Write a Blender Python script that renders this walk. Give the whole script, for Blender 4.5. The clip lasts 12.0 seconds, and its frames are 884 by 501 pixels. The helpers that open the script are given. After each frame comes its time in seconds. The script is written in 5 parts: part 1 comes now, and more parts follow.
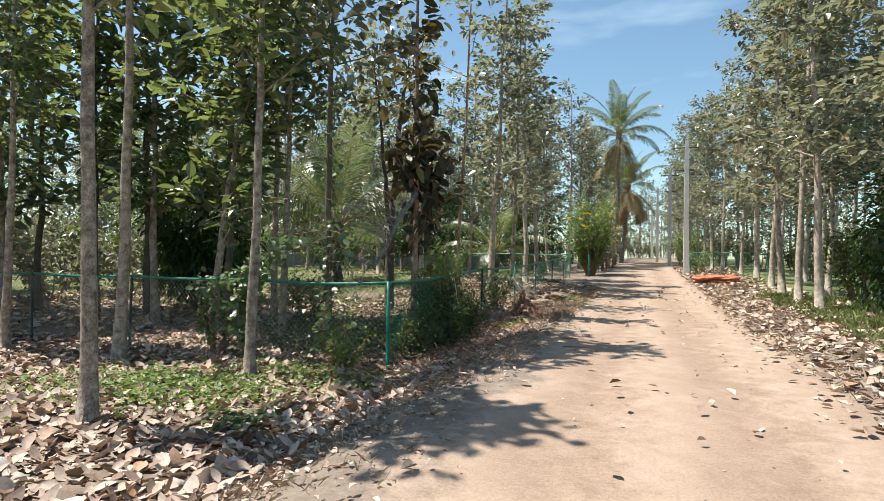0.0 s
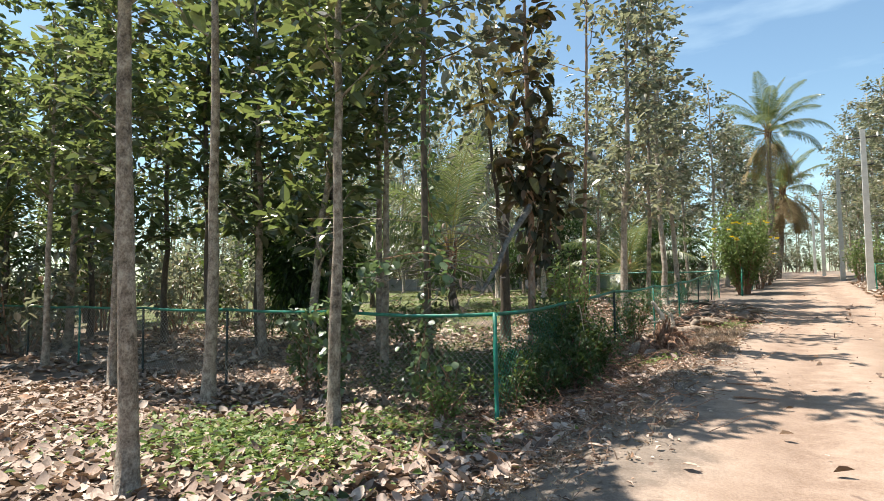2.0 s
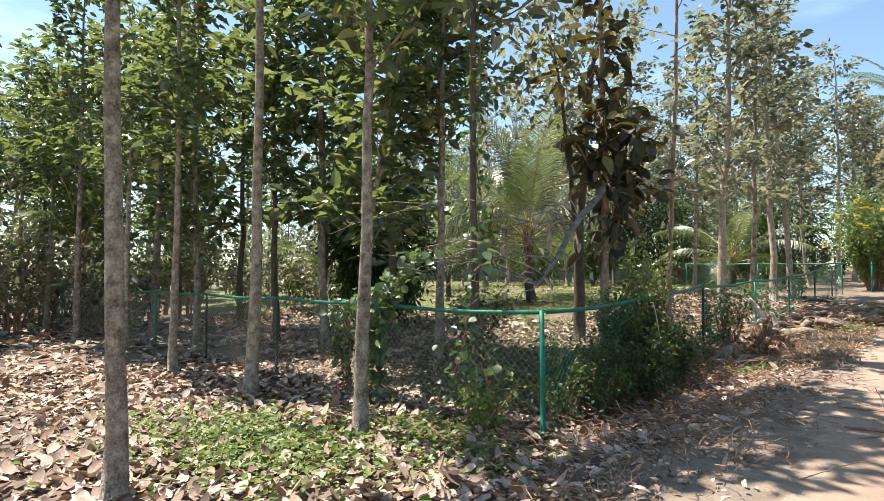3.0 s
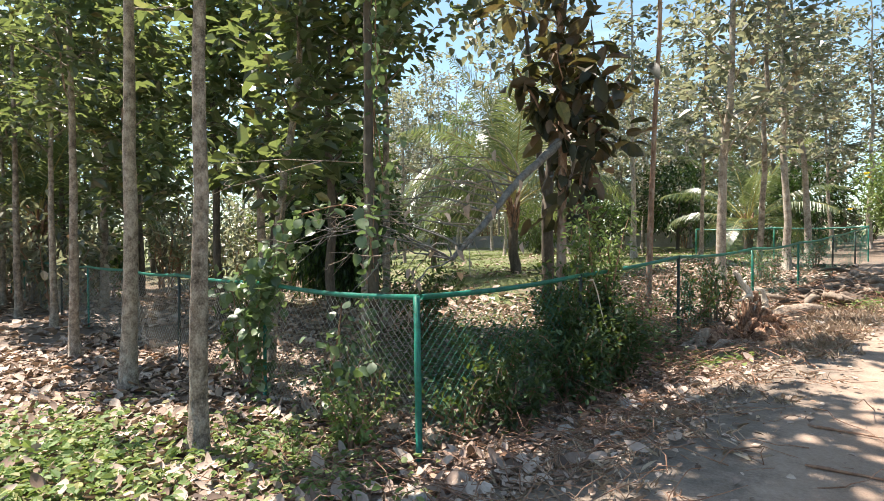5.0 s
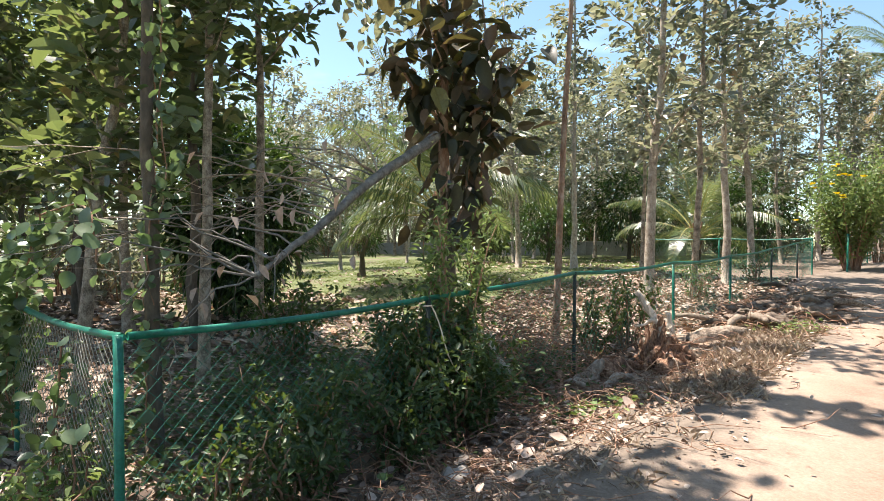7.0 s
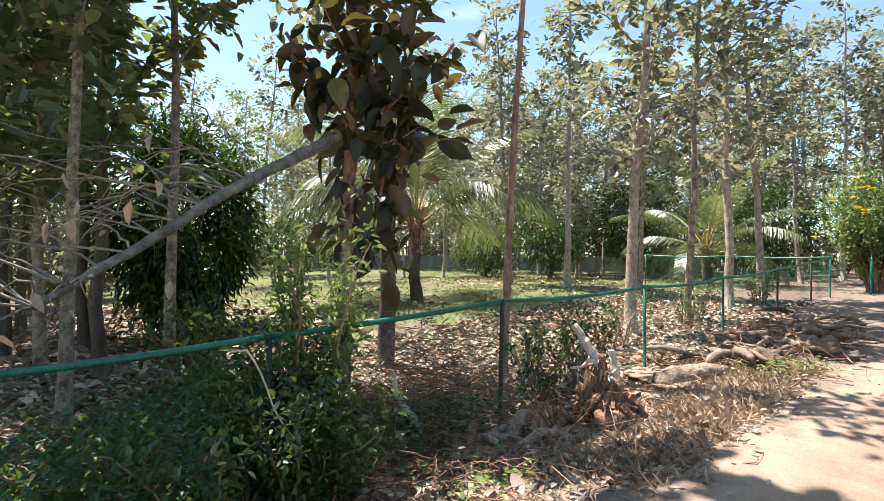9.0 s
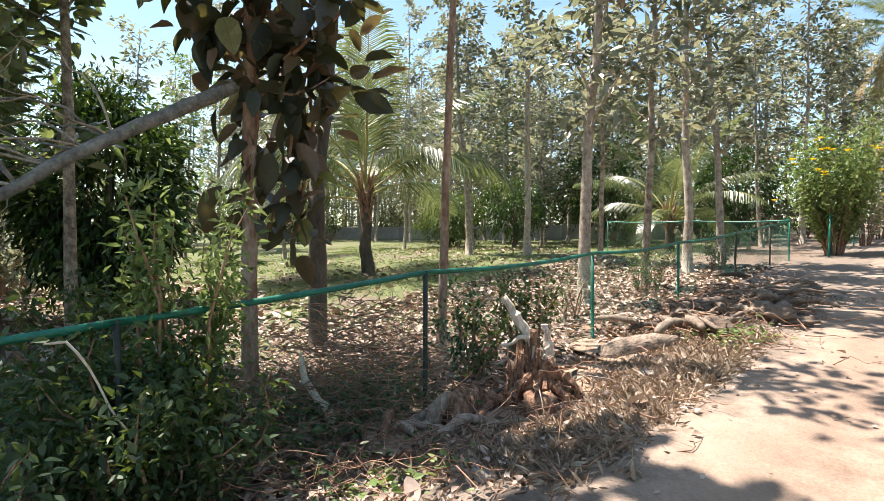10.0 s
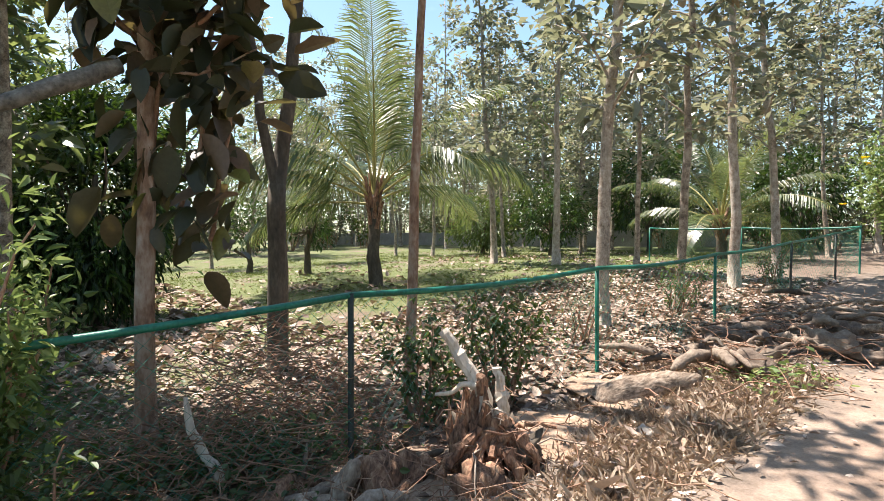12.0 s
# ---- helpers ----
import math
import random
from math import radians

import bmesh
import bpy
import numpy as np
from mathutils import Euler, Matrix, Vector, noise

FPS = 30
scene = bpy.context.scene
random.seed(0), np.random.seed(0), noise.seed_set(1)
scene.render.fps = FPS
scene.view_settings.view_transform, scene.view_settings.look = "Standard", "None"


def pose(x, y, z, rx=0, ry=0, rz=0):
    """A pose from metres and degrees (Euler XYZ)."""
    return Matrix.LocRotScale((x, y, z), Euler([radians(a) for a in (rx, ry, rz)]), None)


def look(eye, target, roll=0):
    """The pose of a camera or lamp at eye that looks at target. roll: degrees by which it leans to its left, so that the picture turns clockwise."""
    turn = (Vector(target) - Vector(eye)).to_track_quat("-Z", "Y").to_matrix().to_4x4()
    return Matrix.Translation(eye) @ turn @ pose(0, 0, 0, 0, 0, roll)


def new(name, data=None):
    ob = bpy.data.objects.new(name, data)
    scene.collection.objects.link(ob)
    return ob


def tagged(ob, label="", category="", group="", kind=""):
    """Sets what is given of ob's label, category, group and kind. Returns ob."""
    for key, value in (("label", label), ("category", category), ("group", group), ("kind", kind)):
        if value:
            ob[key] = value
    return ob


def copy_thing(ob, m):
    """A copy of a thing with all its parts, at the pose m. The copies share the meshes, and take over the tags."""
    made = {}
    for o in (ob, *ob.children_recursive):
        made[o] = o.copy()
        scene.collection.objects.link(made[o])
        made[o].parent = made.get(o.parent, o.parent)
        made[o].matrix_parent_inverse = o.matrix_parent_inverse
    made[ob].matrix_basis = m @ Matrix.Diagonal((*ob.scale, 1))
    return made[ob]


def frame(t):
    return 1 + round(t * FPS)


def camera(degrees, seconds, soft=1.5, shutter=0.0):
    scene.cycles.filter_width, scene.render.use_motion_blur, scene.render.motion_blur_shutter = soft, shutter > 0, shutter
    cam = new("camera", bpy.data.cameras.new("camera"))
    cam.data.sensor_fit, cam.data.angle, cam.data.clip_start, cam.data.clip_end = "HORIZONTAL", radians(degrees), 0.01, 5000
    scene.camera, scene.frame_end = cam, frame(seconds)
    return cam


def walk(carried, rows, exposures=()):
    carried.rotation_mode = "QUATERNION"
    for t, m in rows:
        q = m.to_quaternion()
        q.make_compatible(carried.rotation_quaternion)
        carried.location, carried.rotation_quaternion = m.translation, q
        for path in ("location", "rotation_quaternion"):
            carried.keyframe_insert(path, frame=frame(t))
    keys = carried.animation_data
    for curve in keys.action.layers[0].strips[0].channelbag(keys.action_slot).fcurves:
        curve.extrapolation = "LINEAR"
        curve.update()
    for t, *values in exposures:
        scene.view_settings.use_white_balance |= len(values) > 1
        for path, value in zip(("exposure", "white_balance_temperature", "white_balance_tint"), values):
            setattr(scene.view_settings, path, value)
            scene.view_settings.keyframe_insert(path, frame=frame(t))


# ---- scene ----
cam = camera(77.0, 12.0, soft=0.78)
METRES, EYE, TILT, LEAN, TURN = 11.2, 1.5, 0.0, 0.0, 20.0
ROWS = [
    (0.0, 0.0, 0.0, 0.0, -0.03, 1.37, -1.08),
    (0.5, -0.008, 0.0333, 0.0004, 1.58, 2.01, -1.08),
    (1.0, -0.0047, 0.0702, 0.002, 5.0, 3.07, -0.78),
    (1.5, 0.0007, 0.1079, 0.0052, 9.82, 2.9, -0.96),
    (2.0, 0.0084, 0.1504, 0.0045, 12.82, 3.63, 0.49),
    (2.5, 0.027, 0.1953, 0.0068, 18.83, 3.43, -0.18),
    (4.5, 0.0939, 0.3764, 0.0116, 25.34, 0.2, 0.21),
    (5.0, 0.119, 0.4185, 0.0131, 25.08, -0.89, 0.28),
    (5.5, 0.1358, 0.4579, 0.0128, 24.93, -1.24, -0.2),
    (6.0, 0.155, 0.5033, 0.0154, 24.18, -0.73, -0.43),
    (6.5, 0.1764, 0.5408, 0.0186, 23.36, -0.74, -0.77),
    (7.0, 0.1909, 0.5835, 0.02, 22.28, -0.37, -0.47),
    (9.0, 0.2593, 0.7284, 0.0301, 24.77, 0.86, -1.06),
    (9.5, 0.2715, 0.7613, 0.0254, 23.73, -1.02, -0.62),
    (10.0, 0.2801, 0.8025, 0.0268, 22.07, -2.08, -0.02),
    (10.5, 0.2964, 0.8402, 0.0293, 21.97, -2.27, 0.26),
    (11.0, 0.3025, 0.8728, 0.0272, 22.78, -2.03, 0.0),
    (11.5, 0.3049, 0.9055, 0.0301, 25.46, -1.8, 0.14),
    (12.0, 0.314, 0.9337, 0.0311, 27.43, -1.54, -0.18),
]
walk(cam, [(t, pose(0, 0, EYE, TILT, LEAN, TURN) @ pose(METRES * x, METRES * y, METRES * z, 90 + pitch, roll, yaw)) for t, x, y, z, yaw, pitch, roll in ROWS],
     exposures=[(0.0, 0.82, 6700, 8), (2.5, 1.06, 6850, 11), (4.5, 1.36, 6950, 13), (6.5, 1.33, 6900, 13), (9.0, 1.36, 6900, 14), (12.0, 1.3, 6850, 15)])

# ---- world and sun ----
SUN_AZ, SUN_EL = 263.0, 66.0          # degrees clockwise from +y, degrees above the horizon
world = bpy.data.worlds.new("sky")
scene.world = world
world.use_nodes = True
wn, wl = world.node_tree.nodes, world.node_tree.links
sky = wn.new("ShaderNodeTexSky")
sky.sky_type, sky.sun_disc = "NISHITA", False
sky.sun_elevation, sky.sun_rotation = radians(SUN_EL), radians(SUN_AZ)
sky.air_density, sky.dust_density, sky.ozone_density = 1.0, 0.6, 0.8
wc = wn.new("ShaderNodeTexCoord")
wmap = wn.new("ShaderNodeMapping")
wmap.inputs["Scale"].default_value = (2.0, 2.6, 9.0)
wnoise = wn.new("ShaderNodeTexNoise")
wnoise.inputs["Scale"].default_value, wnoise.inputs["Detail"].default_value = 1.6, 6.0
wramp = wn.new("ShaderNodeMapRange")
wramp.inputs[1].default_value, wramp.inputs[2].default_value, wramp.inputs[4].default_value = 0.56, 0.82, 0.3
wmix = wn.new("ShaderNodeMix")
wmix.data_type = "RGBA"
wmix.inputs[7].default_value = (9.0, 9.6, 10.4, 1)
wl.new(wc.outputs["Generated"], wmap.inputs["Vector"])
wl.new(wmap.outputs["Vector"], wnoise.inputs["Vector"])
wl.new(wnoise.outputs["Fac"], wramp.inputs[0])
wl.new(wramp.outputs[0], wmix.inputs[0])
wl.new(sky.outputs["Color"], wmix.inputs[6])
wtone = wn.new("ShaderNodeMix")
wtone.data_type, wtone.blend_type = "RGBA", "MULTIPLY"
wtone.inputs[0].default_value, wtone.inputs[7].default_value = 1.0, (0.92, 1.06, 1.04, 1)
wl.new(wmix.outputs[2], wtone.inputs[6])
wl.new(wtone.outputs[2], wn["Background"].inputs["Color"])
wn["Background"].inputs["Strength"].default_value = 0.1

sun = new("sun", bpy.data.lights.new("sun", "SUN"))
sun.data.energy, sun.data.angle, sun.data.color = 5.0, radians(0.55), (1.0, 0.96, 0.9)
to_sun = Vector((math.sin(radians(SUN_AZ)) * math.cos(radians(SUN_EL)), math.cos(radians(SUN_AZ)) * math.cos(radians(SUN_EL)), math.sin(radians(SUN_EL))))
sun.matrix_world = look(to_sun * 60, (0, 0, 0))


# ---- materials ----
def nodes_of(name):
    m = bpy.data.materials.new(name)
    m.use_nodes = True
    return m, m.node_tree.nodes, m.node_tree.links


def ramp_of(n, stops):
    r = n.new("ShaderNodeValToRGB")
    while len(r.color_ramp.elements) < len(stops):
        r.color_ramp.elements.new(0.5)
    for e, (p, c) in zip(r.color_ramp.elements, stops):
        e.position, e.color = p, (*c, 1)
    return r


def surface(name, stops, scale=6.0, rough=0.85, bump=0.3, fine=40.0, stretch=(1, 1, 1), metal=0.0, per_object=0.0):
    """Noise-coloured rough surface with fine relief, in object metres."""
    m, n, l = nodes_of(name)
    b = n["Principled BSDF"]
    tc, mp = n.new("ShaderNodeTexCoord"), n.new("ShaderNodeMapping")
    mp.inputs["Scale"].default_value = stretch
    l.new(tc.outputs["Object"], mp.inputs["Vector"])
    a = n.new("ShaderNodeTexNoise")
    a.inputs["Scale"].default_value, a.inputs["Detail"].default_value, a.inputs["Roughness"].default_value = scale, 6, 0.65
    f = n.new("ShaderNodeTexNoise")
    f.inputs["Scale"].default_value, f.inputs["Detail"].default_value = fine, 4
    l.new(mp.outputs["Vector"], a.inputs["Vector"])
    l.new(mp.outputs["Vector"], f.inputs["Vector"])
    mixer = n.new("ShaderNodeMath")
    mixer.operation = "MULTIPLY_ADD"
    l.new(f.outputs["Fac"], mixer.inputs[0])
    mixer.inputs[1].default_value = 0.45
    sub = n.new("ShaderNodeMath")
    sub.operation = "SUBTRACT"
    l.new(a.outputs["Fac"], sub.inputs[0])
    sub.inputs[1].default_value = 0.22
    l.new(sub.outputs[0], mixer.inputs[2])
    fac = mixer.outputs[0]
    if per_object:
        oi = n.new("ShaderNodeObjectInfo")
        add = n.new("ShaderNodeMath")
        add.operation = "MULTIPLY_ADD"
        l.new(oi.outputs["Random"], add.inputs[0])
        add.inputs[1].default_value = per_object
        l.new(fac, add.inputs[2])
        fac = add.outputs[0]
    r = ramp_of(n, stops)
    l.new(fac, r.inputs[0])
    l.new(r.outputs[0], b.inputs["Base Color"])
    b.inputs["Roughness"].default_value, b.inputs["Metallic"].default_value = rough, metal
    bp = n.new("ShaderNodeBump")
    bp.inputs["Strength"].default_value, bp.inputs["Distance"].default_value = bump, 0.02
    l.new(mixer.outputs[0], bp.inputs["Height"])
    l.new(bp.outputs[0], b.inputs["Normal"])
    return m


def leafy(name, stops, rough=0.5, through_light=0.35, tint=(0.32, 0.42, 0.05), shine=0.5):
    """Thin leaves: each has a tone of its own, and lets some light through."""
    m, n, l = nodes_of(name)
    b = n["Principled BSDF"]
    g = n.new("ShaderNodeNewGeometry")
    r = ramp_of(n, stops)
    l.new(g.outputs["Random Per Island"], r.inputs[0])
    tc, nz = n.new("ShaderNodeTexCoord"), n.new("ShaderNodeTexNoise")
    nz.inputs["Scale"].default_value, nz.inputs["Detail"].default_value = 30.0, 3
    l.new(tc.outputs["Object"], nz.inputs["Vector"])
    hsv = n.new("ShaderNodeHueSaturation")
    mr = n.new("ShaderNodeMapRange")
    mr.inputs[3].default_value, mr.inputs[4].default_value = 0.55, 1.45
    l.new(nz.outputs["Fac"], mr.inputs[0])
    l.new(mr.outputs[0], hsv.inputs["Value"])
    l.new(r.outputs[0], hsv.inputs["Color"])
    l.new(hsv.outputs[0], b.inputs["Base Color"])
    b.inputs["Roughness"].default_value, b.inputs["Specular IOR Level"].default_value = rough, shine
    tr = n.new("ShaderNodeBsdfTranslucent")
    mx = n.new("ShaderNodeMix")
    mx.data_type, mx.inputs[0].default_value = "RGBA", 0.6
    l.new(hsv.outputs[0], mx.inputs[6])
    mx.inputs[7].default_value = (*tint, 1)
    l.new(mx.outputs[2], tr.inputs["Color"])
    sh = n.new("ShaderNodeMixShader")
    sh.inputs[0].default_value = through_light
    l.new(b.outputs[0], sh.inputs[1])
    l.new(tr.outputs[0], sh.inputs[2])
    l.new(sh.outputs[0], n["Material Output"].inputs["Surface"])
    return m


BARK = surface("grey_bark", [(0.32, (0.075, 0.056, 0.04)), (0.5, (0.24, 0.19, 0.145)), (0.7, (0.46, 0.39, 0.31))], 9, 0.9, 1.0, 55, (1, 1, 0.8), per_object=0.08)
BARK_PALE = surface("pale_bark", [(0.3, (0.13, 0.095, 0.07)), (0.5, (0.34, 0.28, 0.22)), (0.72, (0.54, 0.47, 0.39))], 10, 0.88, 0.8, 45, (1, 1, 0.7), per_object=0.08)
BARK_DARK = surface("dark_bark", [(0.2, (0.035, 0.028, 0.022)), (0.5, (0.1, 0.08, 0.06)), (0.8, (0.2, 0.16, 0.12))], 6, 0.92, 0.7, 30, (1, 1, 0.4))
BARK_RED = surface("reddish_bark", [(0.25, (0.1, 0.05, 0.03)), (0.45, (0.27, 0.16, 0.105)), (0.62, (0.4, 0.29, 0.22)), (0.8, (0.5, 0.43, 0.36))], 9, 0.9, 0.5, 28, (1, 1, 0.4))
DEADWOOD = surface("weathered_wood", [(0.25, (0.13, 0.092, 0.066)), (0.5, (0.33, 0.255, 0.195)), (0.78, (0.55, 0.47, 0.385))], 14, 0.88, 0.8, 60, (1, 1, 0.4))
GREYWOOD = surface("grey_dead_bark", [(0.25, (0.06, 0.053, 0.045)), (0.5, (0.17, 0.155, 0.135)), (0.78, (0.32, 0.3, 0.265))], 8, 0.9, 0.6, 40)
WHITEWOOD = surface("bleached_wood", [(0.25, (0.4, 0.31, 0.22)), (0.5, (0.62, 0.53, 0.43)), (0.75, (0.76, 0.69, 0.6))], 14, 0.85, 0.6, 60, (1, 1, 0.3))
LOGWOOD = surface("brown_log_bark", [(0.32, (0.09, 0.062, 0.044)), (0.5, (0.27, 0.2, 0.145)), (0.7, (0.45, 0.36, 0.28))], 26, 0.92, 1.0, 60, (1, 0.2, 1))
ROOTWOOD = surface("red_brown_rootwood", [(0.3, (0.05, 0.026, 0.017)), (0.5, (0.24, 0.125, 0.075)), (0.72, (0.47, 0.3, 0.19))], 16, 0.9, 1.0, 70, (1, 1, 0.3))
EARTHY = surface("heaped_earth", [(0.2, (0.14, 0.09, 0.06)), (0.5, (0.32, 0.22, 0.15)), (0.8, (0.5, 0.39, 0.3))], 8, 0.95, 0.8, 40)
RED_EARTH = surface("red_earth", [(0.2, (0.2, 0.05, 0.025)), (0.5, (0.42, 0.13, 0.06)), (0.8, (0.55, 0.25, 0.14))], 8, 0.95, 0.8, 40)
HUSK = surface("coconut_husk", [(0.2, (0.045, 0.032, 0.024)), (0.5, (0.14, 0.1, 0.075)), (0.85, (0.3, 0.24, 0.18))], 8, 0.9, 0.7, 40, per_object=0.2)
TWIG = surface("dry_twig", [(0.2, (0.1, 0.045, 0.028)), (0.5, (0.3, 0.165, 0.105)), (0.8, (0.5, 0.37, 0.26))], 4, 0.9, 0.2, 30)
PIPE = surface("green_painted_steel", [(0.25, (0.0, 0.06, 0.035)), (0.55, (0.005, 0.16, 0.105)), (0.85, (0.03, 0.24, 0.17))], 7, 0.42, 0.15, 50)
# darker, browner pipe colour for chosen posts
PIPE_DARK = surface("dark_post_steel", [(0.25, (0.012, 0.016, 0.013)), (0.55, (0.035, 0.045, 0.036)), (0.85, (0.08, 0.07, 0.05))], 7, 0.6, 0.2, 50)
WIRE = surface("weathered_wire", [(0.2, (0.12, 0.14, 0.12)), (0.6, (0.36, 0.35, 0.31)), (0.85, (0.52, 0.5, 0.45))], 2.5, 0.5, 0.0, 20)
WIRE_GREEN = surface("bright_green_wire", [(0.2, (0.0, 0.1, 0.07)), (0.6, (0.02, 0.22, 0.15)), (0.85, (0.1, 0.3, 0.22))], 2.5, 0.5, 0.0, 20)
CONCRETE = surface("pole_concrete", [(0.2, (0.5, 0.48, 0.44)), (0.6, (0.68, 0.66, 0.61)), (0.85, (0.78, 0.76, 0.72))], 3, 0.85, 0.3, 30)
WALLMAT = surface("limewashed_wall", [(0.2, (0.2, 0.18, 0.16)), (0.6, (0.36, 0.34, 0.31)), (0.85, (0.5, 0.47, 0.43))], 1.2, 0.9, 0.3, 18)
CABLE = surface("dark_cable", [(0.3, (0.02, 0.02, 0.02)), (0.7, (0.05, 0.05, 0.05))], 4, 0.6, 0.0, 30)
ROCK = surface("dusty_rock", [(0.2, (0.2, 0.17, 0.14)), (0.5, (0.36, 0.32, 0.28)), (0.8, (0.5, 0.46, 0.41))], 5, 0.9, 0.6, 30)
PETIOLE = surface("palm_rachis", [(0.2, (0.2, 0.16, 0.05)), (0.6, (0.4, 0.35, 0.12))], 4, 0.6, 0.1, 20)

LEAF_GREEN = leafy("broad_green_leaf", [(0.0, (0.012, 0.022, 0.01)), (0.5, (0.034, 0.056, 0.026)), (0.78, (0.085, 0.12, 0.055)), (0.93, (0.24, 0.27, 0.1)), (1.0, (0.22, 0.13, 0.06))], 0.34, 0.33, (0.4, 0.5, 0.13), 0.95)
LEAF_DUSTY = leafy("dusty_olive_leaf", [(0.0, (0.018, 0.024, 0.013)), (0.35, (0.07, 0.08, 0.052)), (0.65, (0.185, 0.2, 0.135)), (0.85, (0.32, 0.3, 0.22)), (1.0, (0.27, 0.15, 0.08))], 0.34, 0.36, (0.46, 0.48, 0.26), 0.95)
LEAF_MANGO = leafy("mango_leaf", [(0.0, (0.009, 0.026, 0.008)), (0.6, (0.02, 0.054, 0.012)), (1.0, (0.075, 0.15, 0.024))], 0.4, 0.12, (0.22, 0.38, 0.04), 0.5)
LEAF_VINE = leafy("vine_leaf", [(0.0, (0.03, 0.06, 0.022)), (0.5, (0.085, 0.14, 0.055)), (1.0, (0.2, 0.26, 0.14))], 0.38, 0.3, (0.28, 0.42, 0.12), 0.8)
LEAF_SHRUB = leafy("shrub_leaf", [(0.0, (0.015, 0.035, 0.012)), (0.5, (0.035, 0.075, 0.025)), (0.9, (0.08, 0.13, 0.05)), (1.0, (0.16, 0.17, 0.1))], 0.5, 0.25)
LEAF_BRIGHT = leafy("bright_shrub_leaf", [(0.0, (0.05, 0.095, 0.025)), (0.5, (0.12, 0.19, 0.055)), (1.0, (0.24, 0.3, 0.1))], 0.35, 0.34, (0.36, 0.46, 0.14))
LEAF_BIG = leafy("large_vine_leaf", [(0.0, (0.014, 0.02, 0.01)), (0.4, (0.035, 0.042, 0.02)), (0.65, (0.08, 0.06, 0.036)), (0.92, (0.15, 0.09, 0.058)), (1.0, (0.2, 0.22, 0.05))], 0.5, 0.2, (0.3, 0.25, 0.06))
LEAF_WEED = leafy("weed_leaf", [(0.0, (0.07, 0.13, 0.03)), (0.5, (0.14, 0.22, 0.06)), (0.85, (0.24, 0.28, 0.1)), (1.0, (0.34, 0.3, 0.14))], 0.6, 0.3, (0.4, 0.5, 0.12))
FROND = leafy("coconut_leaflet", [(0.0, (0.018, 0.042, 0.012)), (0.45, (0.045, 0.082, 0.024)), (0.85, (0.12, 0.155, 0.055)), (1.0, (0.32, 0.29, 0.13))], 0.34, 0.28, (0.38, 0.45, 0.14), 0.7)
FROND_DRY = leafy("dry_coconut_leaflet", [(0.0, (0.2, 0.13, 0.06)), (1.0, (0.42, 0.31, 0.16))], 0.7, 0.2, (0.4, 0.28, 0.1))
FLOWER = leafy("yellow_petal", [(0.0, (0.75, 0.5, 0.01)), (1.0, (0.85, 0.66, 0.03))], 0.6, 0.3, (0.85, 0.6, 0.02))
LITTER = leafy("fallen_dry_leaf", [(0.0, (0.08, 0.05, 0.036)), (0.25, (0.23, 0.155, 0.115)), (0.55, (0.42, 0.315, 0.25)), (0.88, (0.57, 0.46, 0.375)), (1.0, (0.38, 0.2, 0.11))], 0.75, 0.08, (0.4, 0.25, 0.12))
STRAW = leafy("dry_grass_blade", [(0.0, (0.22, 0.145, 0.1)), (0.5, (0.42, 0.31, 0.22)), (1.0, (0.58, 0.47, 0.35))], 0.8, 0.15, (0.45, 0.33, 0.16))
GRASS = leafy("green_grass_blade", [(0.0, (0.09, 0.13, 0.035)), (0.6, (0.17, 0.22, 0.065)), (1.0, (0.36, 0.34, 0.16))], 0.65, 0.3, (0.35, 0.42, 0.08))


